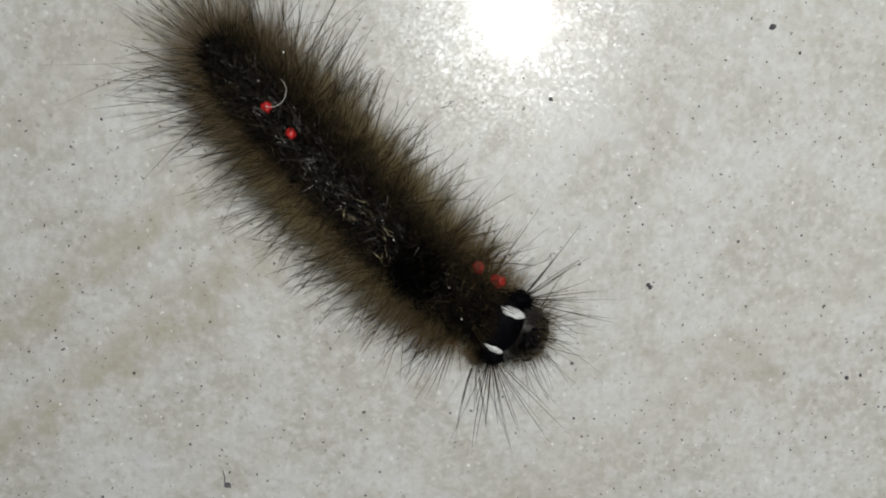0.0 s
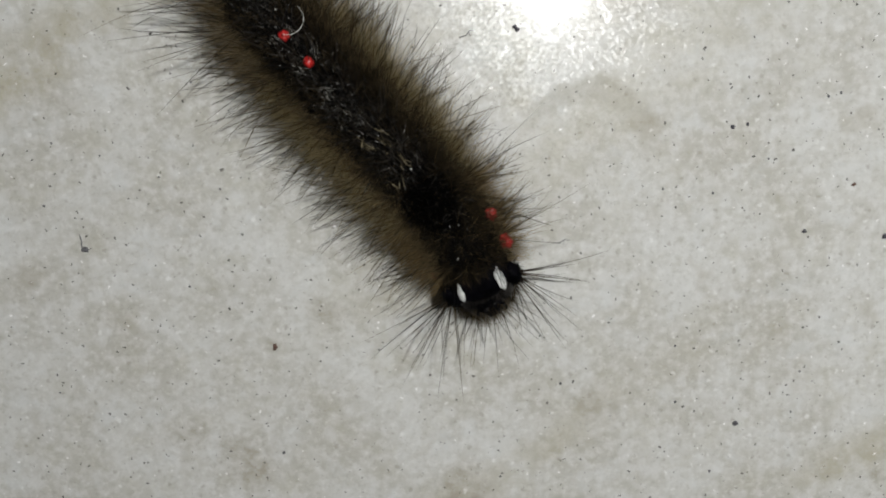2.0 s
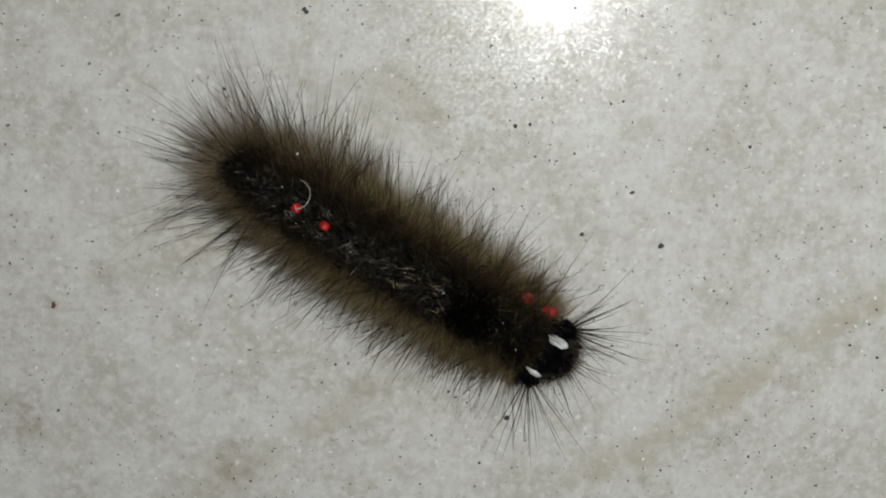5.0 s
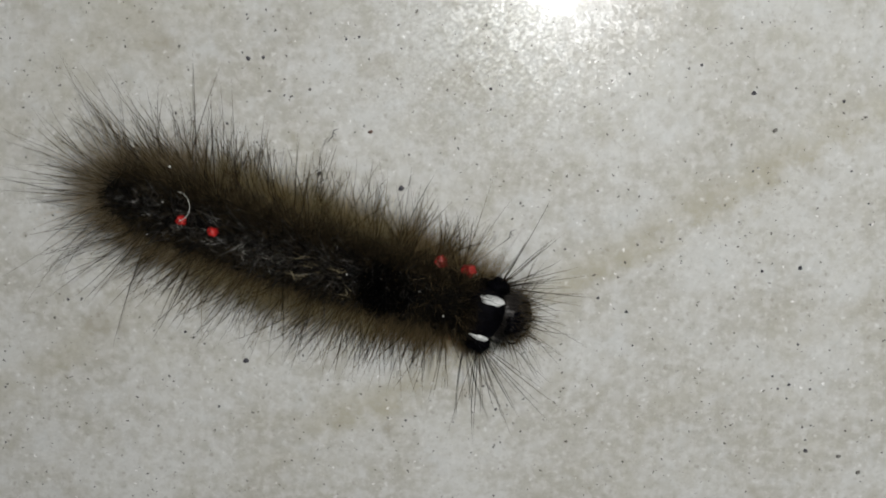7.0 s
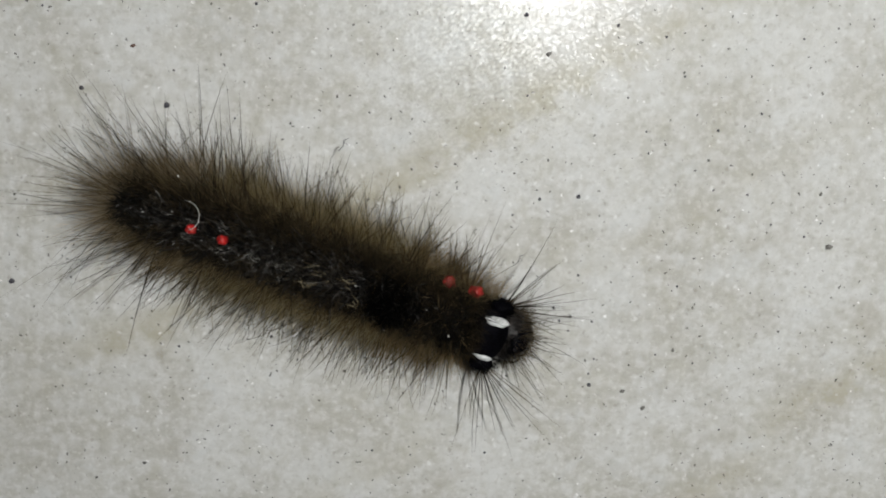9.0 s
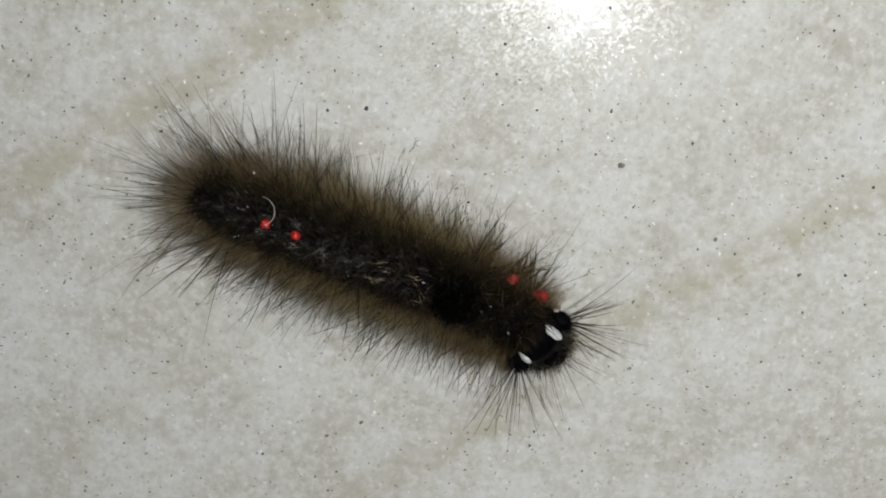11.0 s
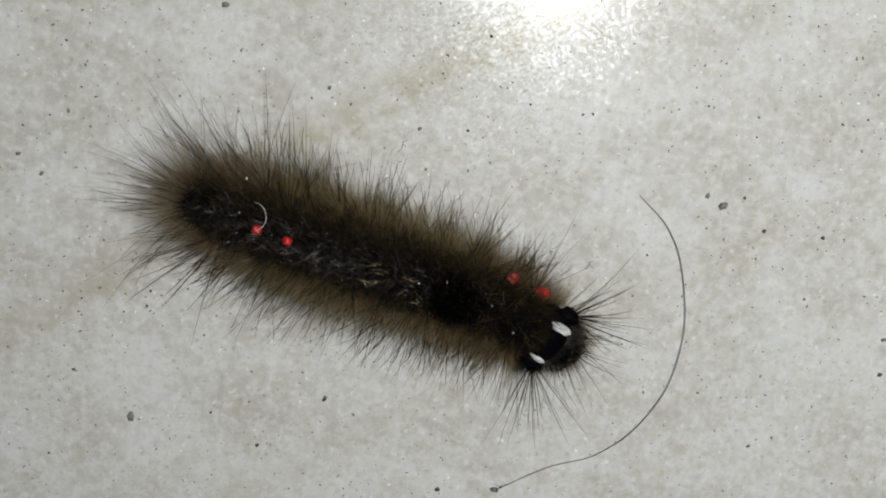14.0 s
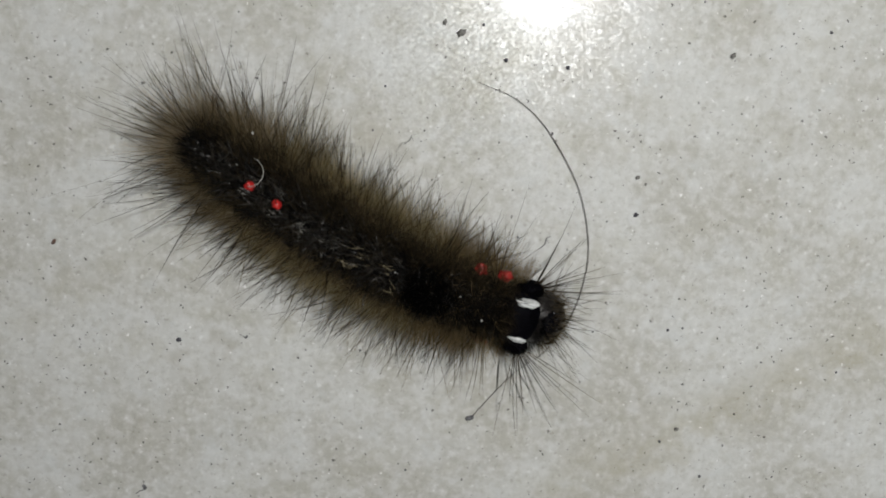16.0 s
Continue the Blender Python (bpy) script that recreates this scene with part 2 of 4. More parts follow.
def hair_material(name, dark, pale, rough, sheen=0.5, see_through=0.25):
    m, nodes, links, bsdf = shader(name)
    geo = nodes.new("ShaderNodeNewGeometry")
    colour = mix_colour(nodes, links, geo.outputs["Random Per Island"], dark, pale)
    tc = nodes.new("ShaderNodeTexCoord")
    patch = noise_node(nodes, links, tc.outputs["Object"], 900.0, 2, 0.6).outputs[0]
    colour = mix_colour(nodes, links, smooth_range(nodes, links, patch, 0.35, 0.7, 0, 0.5), colour, dark)
    links.new(colour, bsdf.inputs["Base Color"])
    bsdf.inputs["Roughness"].default_value = rough
    bsdf.inputs["Specular IOR Level"].default_value = sheen
    glow = nodes.new("ShaderNodeBsdfTranslucent")
    links.new(colour, glow.inputs[0])
    blend = nodes.new("ShaderNodeMixShader")
    blend.inputs[0].default_value = see_through
    links.new(bsdf.outputs[0], blend.inputs[1])
    links.new(glow.outputs[0], blend.inputs[2])
    links.new(blend.outputs[0], nodes["Material Output"].inputs[0])
    return m


def skin_material(name, a, b, rough, scale=1500.0, bump_mm=0.05, specular=0.5):
    m, nodes, links, bsdf = shader(name)
    tc = nodes.new("ShaderNodeTexCoord")
    n1 = noise_node(nodes, links, tc.outputs["Object"], scale, 4, 0.6).outputs[0]
    n2 = noise_node(nodes, links, tc.outputs["Object"], scale * 5, 3, 0.6).outputs[0]
    both = math_node(nodes, links, "MULTIPLY_ADD", n2, 0.4, math_node(nodes, links, "MULTIPLY", n1, 0.6))
    links.new(mix_colour(nodes, links, smooth_range(nodes, links, both, 0.35, 0.65), a, b), bsdf.inputs["Base Color"])
    bsdf.inputs["Roughness"].default_value = rough
    bsdf.inputs["Specular IOR Level"].default_value = specular
    bump = nodes.new("ShaderNodeBump")
    bump.inputs["Strength"].default_value, bump.inputs["Distance"].default_value = 0.6, bump_mm * MM
    links.new(both, bump.inputs["Height"])
    links.new(bump.outputs[0], bsdf.inputs["Normal"])
    return m


TILE = tile_material()
FLANK_HAIR = hair_material("olive_brown_hair", (0.50, 0.435, 0.275), (0.91, 0.825, 0.595), 0.55, 0.12, 0.88)
RUSTY_HAIR = hair_material("dark_brown_hair", (0.20, 0.142, 0.072), (0.54, 0.415, 0.225), 0.55, 0.12, 0.55)
GREY_HAIR = hair_material("grey_brown_hair", (0.38, 0.32, 0.22), (0.80, 0.69, 0.50), 0.55, 0.12, 0.75)
SPIKE_HAIR = hair_material("dark_olive_hair", (0.045, 0.033, 0.016), (0.24, 0.18, 0.095), 0.5, 0.12, 0.4)
LONG_HAIR = hair_material("dark_long_hair", (0.012, 0.009, 0.006), (0.10, 0.074, 0.043), 0.45, 0.15, 0.3)
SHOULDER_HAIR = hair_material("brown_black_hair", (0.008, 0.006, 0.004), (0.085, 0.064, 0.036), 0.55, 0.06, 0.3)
BROWN_HAIR = hair_material("brown_hair", (0.125, 0.092, 0.048), (0.43, 0.342, 0.195), 0.55, 0.10, 0.68)
BLACK_HAIR = hair_material("soft_black_hair", (0.0006, 0.0006, 0.0006), (0.0035, 0.003, 0.0026), 0.45, 0.12, 0.0)
VELVET_HAIR = hair_material("velvet_black_hair", (0.0005, 0.0005, 0.0005), (0.002, 0.0018, 0.0018), 0.7, 0.05, 0.0)
CREAM_HAIR = hair_material("cream_hair", (0.07, 0.055, 0.03), (0.55, 0.47, 0.29), 0.45, 0.4, 0.2)
SILVER_HAIR = hair_material("silver_hair", (0.02, 0.02, 0.018), (0.44, 0.43, 0.385), 0.40, 0.5, 0.1)
GLOSS_HAIR = hair_material("shiny_black_hair", (0.0015, 0.0015, 0.0015), (0.014, 0.013, 0.012), 0.28, 0.38, 0.0)
LOCK_HAIR = hair_material("glossy_black_locks", (0.0012, 0.0011, 0.0010), (0.038, 0.032, 0.024), 0.34, 0.55, 0.0)
SKIN = skin_material("black_skin", (0.001, 0.001, 0.001), (0.005, 0.004, 0.003), 0.8, specular=0.04)
SHIELD = skin_material("blue_black_plate", (0.0005, 0.0005, 0.0009), (0.0026, 0.0025, 0.0042), 0.55, 1700.0, 0.12, 0.03)
SHIELD_SHINE = skin_material("shiny_black_plate", (0.002, 0.002, 0.003), (0.010, 0.009, 0.010), 0.14, 3500.0, 0.10, 0.5)
FACE = skin_material("grey_brown_face", (0.005, 0.0042, 0.0038), (0.028, 0.023, 0.020), 0.40, 1500.0, 0.2, 0.4)
WHITE_MARK = skin_material("white_mark", (0.42, 0.44, 0.43), (0.70, 0.71, 0.70), 0.55, 3500.0, 0.12, 0.3)
RED = skin_material("red_gland", (0.31, 0.009, 0.010), (0.50, 0.028, 0.024), 0.35, 2500.0, 0.04)
DULL_RED = skin_material("dull_red_wart", (0.20, 0.010, 0.009), (0.40, 0.03, 0.024), 0.45, 2500.0, 0.04)
LINT = skin_material("pale_lint", (0.50, 0.50, 0.46), (0.72, 0.72, 0.68), 0.6, 2500.0)
DARK_LINT = skin_material("dark_lint", (0.05, 0.05, 0.055), (0.16, 0.16, 0.17), 0.7, 2500.0)
GRIT = skin_material("dark_grit", (0.022, 0.022, 0.032), (0.10, 0.098, 0.11), 0.7, 4000.0, 0.1)
GREY_GRIT = skin_material("grey_grit", (0.10, 0.097, 0.09), (0.25, 0.245, 0.225), 0.75, 4000.0, 0.1)
BROWN_GRIT = skin_material("brown_grit", (0.06, 0.03, 0.022), (0.17, 0.10, 0.075), 0.75, 4000.0, 0.1)
STRAND = skin_material("dark_strand", (0.05, 0.047, 0.045), (0.13, 0.118, 0.105), 0.35, 900.0, 0.01)
PLASTIC = skin_material("black_plastic", (0.012, 0.012, 0.013), (0.02, 0.02, 0.021), 0.4, 800.0, 0.01)


def led_material():
    m, nodes, links, bsdf = shader("led_glow")
    bsdf.inputs["Base Color"].default_value = (0.9, 0.9, 0.85, 1)
    bsdf.inputs["Emission Color"].default_value = (0.99, 0.985, 0.963, 1)
    bsdf.inputs["Emission Strength"].default_value = TORCH_GLOW
    return m


LED = led_material()


# ---------------------------------------------------------------- mesh helpers
def mesh_of(name, bm, material):
    me = bpy.data.meshes.new(name)
    bm.to_mesh(me)
    bm.free()
    me.materials.append(material)
    me.polygons.foreach_set("use_smooth", [True] * len(me.polygons))
    return me


def part(name, bm, material, parent, label="", at=None):
    """Links a bmesh, or a mesh, as one object under a thing or a part."""
    me = bm if isinstance(bm, bpy.types.Mesh) else mesh_of(name, bm, material)
    ob = new(name, me)
    ob.parent = parent
    if at is not None:
        ob.matrix_basis = at
    return tagged(ob, label) if label else ob


RNG = np.random.default_rng(11)


def unit(v):
    return v / np.maximum(np.linalg.norm(v, axis=-1, keepdims=True), 1e-9)


def strands(name, roots, ways, lengths, thick, bend, material, rings=3, floor_z=None):
    """One mesh of many fine tapered hairs: roots, unit ways and bends in mm, each a three-sided tube closed to a point."""
    n = len(roots)
    side = unit(np.cross(ways, unit(RNG.normal(size=(n, 3)))))
    other = np.cross(ways, side)
    steps = np.linspace(0, 1, rings + 1)
    verts = np.zeros((n, 3 * rings + 1, 3))
    for k, u in enumerate(steps):
        centre = roots + ways * (lengths * u)[:, None] + bend * (lengths * u * u)[:, None]
        if floor_z is not None:
            centre[:, 2] = np.maximum(centre[:, 2], floor_z)
        if k == rings:
            verts[:, -1] = centre
            break
        r = thick * (1.0 - 0.75 * u)
        for j in range(3):
            a = 2 * math.pi * j / 3
            verts[:, 3 * k + j] = centre + (side * math.cos(a) + other * math.sin(a)) * r[:, None]
    faces = []
    for k in range(rings - 1):
        for j in range(3):
            faces.append((3 * k + j, 3 * k + (j + 1) % 3, 3 * k + 3 + (j + 1) % 3, 3 * k + 3 + j))
    quads = np.array(faces)
    tip = 3 * rings
    tris = np.array([(3 * rings - 3 + j, 3 * rings - 3 + (j + 1) % 3, tip) for j in range(3)])
    base = (np.arange(n) * (tip + 1))[:, None, None]
    loops = np.concatenate([(quads[None] + base).reshape(n, -1), (tris[None] + base).reshape(n, -1)], 1)
    sizes = np.tile(np.array([4] * len(quads) + [3] * 3), n)
    me = bpy.data.meshes.new(name)
    me.vertices.add(n * (tip + 1))
    me.vertices.foreach_set("co", (verts * MM).ravel())
    me.loops.add(loops.size)
    me.loops.foreach_set("vertex_index", loops.ravel().astype(np.int32))
    me.polygons.add(len(sizes))
    me.polygons.foreach_set("loop_start", np.concatenate([[0], np.cumsum(sizes)[:-1]]).astype(np.int32))
    me.polygons.foreach_set("use_smooth", np.ones(len(sizes), bool))
    me.update(calc_edges=True)
    me.materials.append(material)
    return me


def tube(points, radii, sides=6):
    """A bent tapering tube in mm through the points."""
    bm = bmesh.new()
    pts = [Vector(p) for p in points]
    rings = []
    for k, p in enumerate(pts):
        way = (pts[min(k + 1, len(pts) - 1)] - pts[max(k - 1, 0)]).normalized()
        a = way.orthogonal().normalized()
        if abs(way.z) < 0.9:
            a = way.cross(Vector((0, 0, 1))).normalized()
        b = way.cross(a)
        rings.append([bm.verts.new((p + (a * math.cos(2 * math.pi * j / sides) + b * math.sin(2 * math.pi * j / sides)) * radii[k]) * MM)
                      for j in range(sides)])
    for r, s in zip(rings, rings[1:]):
        for j in range(sides):
            bm.faces.new((r[j], r[(j + 1) % sides], s[(j + 1) % sides], s[j]))
    bm.faces.new(rings[0][::-1])
    bm.faces.new(rings[-1])
    return bm


def blob(rx, ry, rz, segments=12, rough=0.0, seed=0, centre=(0, 0, 0), flat_below=None):
    """An uneven rounded body in mm."""
    bm = bmesh.new()
    bmesh.ops.create_uvsphere(bm, u_segments=segments, v_segments=max(4, segments * 2 // 3), radius=1.0)
    for v in bm.verts:
        k = 1.0 + rough * noise.noise(v.co * 1.7 + Vector((seed * 7.1, seed * 3.3, 0)))
        z = v.co.z * k
        if flat_below is not None:
            z = max(z, flat_below)
        v.co = Vector((centre[0] + v.co.x * rx * k, centre[1] + v.co.y * ry * k, centre[2] + z * rz)) * MM
    return bm


# ---------------------------------------------------------------- floor tile
def floor_tile():
    bm = bmesh.new()
    bmesh.ops.create_cube(bm, size=1.0)
    for v in bm.verts:
        v.co = Vector((v.co.x * 0.6 + 0.075, v.co.y * 0.6 - 0.03, (v.co.z - 0.5) * 0.009))
    bmesh.ops.bevel(bm, geom=[e for e in bm.edges if e.verts[0].co.z > -0.001 and e.verts[1].co.z > -0.001], offset=0.001, segments=2, affect="EDGES")
    me = mesh_of("floor", bm, TILE)
    me.polygons.foreach_set("use_smooth", [False] * len(me.polygons))
    ob = new("floor", me)
    tagged(ob, "pale grey speckled stone-look floor tile with beige veins", "floor", kind="structure")
    return ob


floor_tile()


# ---------------------------------------------------------------- the torch that lights the scene, carried beside the camera
def torch_lamp():
    torch = new("torch_lamp")
    bm = bmesh.new()
    bmesh.ops.create_cone(bm, cap_ends=True, segments=32, radius1=0.0052, radius2=0.0044, depth=0.006)
    bmesh.ops.translate(bm, verts=bm.verts, vec=(0, 0, 0.0033))
    part("housing", bm, PLASTIC, torch)
    bm = bmesh.new()
    bmesh.ops.create_circle(bm, cap_ends=True, segments=32, radius=0.0032)
    bmesh.ops.reverse_faces(bm, faces=bm.faces)
    part("led", bm, LED, torch, "lit white LED")
    return tagged(torch, "small lit white torch held over the floor", "torch")


TORCH = torch_lamp()


# ---------------------------------------------------------------- the caterpillar
# pieces from tail to head: place along the body, radius, half length, height of the middle (all mm)
SEGMENTS = ((1.7, 2.2, 2.0, 2.9), (4.0, 2.75, 1.8, 3.3), (6.5, 3.0, 1.75, 3.6), (9.2, 3.1, 1.75, 3.7), (11.9, 3.15, 1.75, 3.75),
            (14.5, 3.2, 1.75, 3.8), (17.2, 3.2, 1.9, 3.8), (20.2, 3.2, 1.95, 3.8), (23.2, 3.2, 1.95, 3.8), (26.2, 3.1, 1.95, 3.7), (29.2, 2.9, 1.95, 3.5))
COLLAR, HEAD = (32.6, 2.8, 1.7, 3.3), (35.4, 2.45, 1.9, 3.0)


def ring_body(radius, half, seed):
    """A plump ring of the body, with folds."""
    bm = bmesh.new()
    rows = []
    for k in range(9):
        a = math.pi * k / 8
        x, r = -half * math.cos(a), radius * (0.55 + 0.45 * math.sin(a) ** 0.6)
        row = []
        for j in range(24):
            b = 2 * math.pi * j / 24
            d = r * (1 + 0.05 * noise.noise(Vector((x, math.sin(b) * 3, math.cos(b) * 3 + seed))))
            row.append(bm.verts.new((x * MM, d * math.sin(b) * MM, d * math.cos(b) * 0.96 * MM)))
        rows.append(row)
    for r, s in zip(rows, rows[1:]):
        for j in range(24):
            bm.faces.new((r[j], r[(j + 1) % 24], s[(j + 1) % 24], s[j]))
    bm.faces.new(rows[0][::-1])
    bm.faces.new(rows[-1])
    bmesh.ops.recalc_face_normals(bm, faces=bm.faces)
    return bm


def on_ring(radius, x, angle):
    """Places and outward ways on a ring at angles from straight up, positive to its left."""
    normal = np.stack([0 * angle, np.sin(angle), np.cos(angle)], 1)
    place = normal * radius * 0.93
    place[:, 0] = x
    return place, normal


def tufted(n, count, spread, tight):
    """Random ways in bundles: each hair leans with one of count bundles."""
    bundle = RNG.normal(size=(count, 3)) * spread
    pick = RNG.integers(0, count, n)
    return bundle[pick] + RNG.normal(size=(n, 3)) * tight


def coat(seg, name, material, radius, zc, spots, n, reach, thick, fan=0.42, lean=0.0, lift=0.10, locks=30, tight=0.06, loose=0.5, curl=0.07, rings=3, short=0.45, fade=(1.6, 1.3)):
    """Hairs that radiate from warts at the spots (x in mm, degrees from straight up): some drawn together in locks, some loose."""
    at = np.array(spots, float)
    x, angle = at[:, 0], np.radians(at[:, 1])
    home = RNG.integers(0, len(at), locks)
    _, normal = on_ring(radius, x[home], angle[home])
    lead = unit(normal + RNG.normal(size=(locks, 3)) * fan + np.array([lean, 0, lift]))
    pick = RNG.integers(0, locks, n)
    spread = np.where(RNG.random(n) < loose, fan * 0.75, tight)[:, None]
    ways = unit(lead[pick] + RNG.normal(size=(n, 3)) * spread)
    where = home[pick]
    root, _ = on_ring(radius, x[where] + (ways[:, 0] - lean) * 0.8 + RNG.normal(size=n) * 0.12, angle[where] + RNG.normal(size=n) * 0.09)
    lengths = reach * (short + (1.12 - short) * RNG.beta(*fade, n))
    bend = RNG.normal(size=(n, 3)) * curl + np.array([-0.04, 0, -0.08])
    me = strands(name, root, ways, lengths, RNG.uniform(*thick, n), bend, material, rings, -zc + 0.12)
    return tagged(part(name, me, material, seg), kind="stuff")


def flank_coat(seg, side, radius, half, zc, n, lean, reach, material):
    """Soft fine hairs standing out from the side warts, with stiffer dark ones among them."""
    spots = [(x, side * a) for a in (74, 90, 106) for x in (-0.5 * half, 0.4 * half)]
    coat(seg, "flank_hair", material, radius, zc, spots, n, reach * 1.22, (0.008, 0.015), 0.38, lean, 0.12, 60, 0.08, 0.6, 0.07, 3, 0.28, (1.3, 1.6))
    coat(seg, "tufted_hair", SPIKE_HAIR, radius, zc, spots, n // 10, reach * 1.8, (0.027, 0.048), 0.34, lean, 0.14, n // 32, 0.06, 0.15, 0.06, 4, 0.35, (1.2, 1.6))


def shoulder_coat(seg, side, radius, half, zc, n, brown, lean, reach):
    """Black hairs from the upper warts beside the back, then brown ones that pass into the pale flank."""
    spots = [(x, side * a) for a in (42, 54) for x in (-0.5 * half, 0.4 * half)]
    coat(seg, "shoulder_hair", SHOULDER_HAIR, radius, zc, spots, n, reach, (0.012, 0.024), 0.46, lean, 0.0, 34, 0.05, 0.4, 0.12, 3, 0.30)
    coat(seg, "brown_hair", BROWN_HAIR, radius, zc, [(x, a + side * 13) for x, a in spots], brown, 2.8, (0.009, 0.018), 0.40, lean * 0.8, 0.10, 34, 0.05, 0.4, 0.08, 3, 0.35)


def long_coat(seg, side, radius, half, zc, n, lean, reach):
    spots = [(x, side * a) for a in (66, 84, 98) for x in (-0.5 * half, 0.4 * half)]
    return coat(seg, "long_hair", LONG_HAIR, radius, zc, spots, n, reach, (0.032, 0.050), 0.34, lean, 0.12, max(3, n * 2 // 3), 0.05, 0.5, 0.13, 6, 0.5)


def back_coat(seg, radius, half, n, lean, reach, material, width, thick=(0.020, 0.038), name="back_hair", rise=0.0, curl=0.35, bundles=30, clear=0):
    angle = RNG.normal(0, width, n)
    angle = np.radians(np.clip(angle + np.sign(angle) * clear, -68, 68))
    x = RNG.uniform(-half, half, n)
    root, normal = on_ring(radius, x, angle)
    ways = unit(normal * (0.42 + rise) + tufted(n, bundles, 0.34, 0.20) + np.array([lean, 0, 0.0]))
    lengths = reach * RNG.uniform(0.5, 1.2, n)
    bend = RNG.normal(size=(n, 3)) * curl * 0.6 + np.array([0, 0, -0.2])
    me = strands(name, root, ways, lengths, RNG.uniform(*thick, n), bend, material, 4)
    return tagged(part(name, me, material, seg), kind="stuff")


def bristles(seg, radius, half, bunches, width, material, lift=0.45):
    """Small bunches of short coarse bristles that lie back along the body, a little to either side of its middle."""
    each = 4
    n = bunches * each
    pick = np.repeat(np.arange(bunches), each)
    x = RNG.normal(0.15, 0.22, bunches) * half
    angle = np.linspace(-2.0, 0.9, bunches) * width + RNG.normal(0, 3, bunches)
    lead = np.array([-1.0, 0, 0.16]) + RNG.normal(size=(bunches, 3)) * np.array([0.3, 0.55, 0.12])
    root, _ = on_ring(radius + lift, x[pick] + RNG.normal(size=n) * 0.25, np.radians(angle[pick] + RNG.normal(size=n) * 3.0))
    ways = unit(lead[pick] + RNG.normal(size=(n, 3)) * np.array([0.15, 0.35, 0.12]))
    me = strands("pale_hair", root, ways, RNG.uniform(0.5, 1.35, n), RNG.uniform(0.020, 0.036, n), np.array([0, 0, -0.15]) + RNG.normal(size=(n, 3)) * 0.08, material, 4)
    tagged(part("pale_hair", me, material, seg), kind="stuff")


def velvet_brush(seg, radius, x0):
    """A round dense brush of upright jet-black hairs on the back."""
    n = 1900
    a = RNG.uniform(0, 2 * math.pi, n)
    u = np.sqrt(RNG.uniform(0, 1, n)) * (1 + 0.16 * np.sin(3 * a + 1) + 0.12 * np.sin(7 * a) + RNG.normal(0, 0.16, n))
    dx, dy = u * np.cos(a), u * np.sin(a)
    root, normal = on_ring(radius, x0 + dx * 2.05, np.radians(dy * 39))
    ways = unit(normal * 0.6 + np.stack([dx * 0.35, dy * 0.25, 0.75 + 0 * dx], 1) + tufted(n, 60, 0.16, 0.10))
    me = strands("velvet_brush", root, ways, np.maximum(0.5, 2.2 - 0.7 * u * u) * RNG.uniform(0.55, 1.15, n), RNG.uniform(0.02, 0.038, n),
                 RNG.normal(size=(n, 3)) * 0.1, VELVET_HAIR, 4)
    pick = RNG.choice(n, 80, replace=False)
    glints = strands("glossy_hair", root[pick] + ways[pick] * 1.2, unit(ways[pick] + RNG.normal(size=(80, 3)) * 0.8), RNG.uniform(0.5, 1.1, 80),
                     RNG.uniform(0.02, 0.045, 80), RNG.normal(size=(80, 3)) * 0.2, LOCK_HAIR, 3)
    tagged(part("glossy_hair", glints, LOCK_HAIR, seg), kind="stuff")
    tagged(part("velvet_brush", me, VELVET_HAIR, seg, "round velvety black brush of hair"), "round velvety black brush of hair", kind="stuff")


def warts(seg, radius):
    for side in (1, -1):
        for deg, size in ((48, 0.55), (82, 0.6), (112, 0.5)):
            a = math.radians(deg) * side
            at = pose(0, math.sin(a) * radius * 0.95 * MM, math.cos(a) * radius * 0.95 * MM)
            part("wart", blob(size, size, size * 0.8, 8, 0.2, deg), SKIN, seg, at=at)


def foot(name, seg, side, x, top, zc, thick):
    """A stubby leg from the belly down to the floor."""
    y = side * 1.3
    bm = tube(((x, y * 0.8, -top), (x, y, -top - (zc - top) * 0.5), (x + 0.1, y * 1.1, -zc + 0.12), (x + 0.15, y * 1.15, -zc)),
              (thick, thick * 0.85, thick * 0.7, thick * 0.8), 8)
    part(name, bm, SKIN, seg)


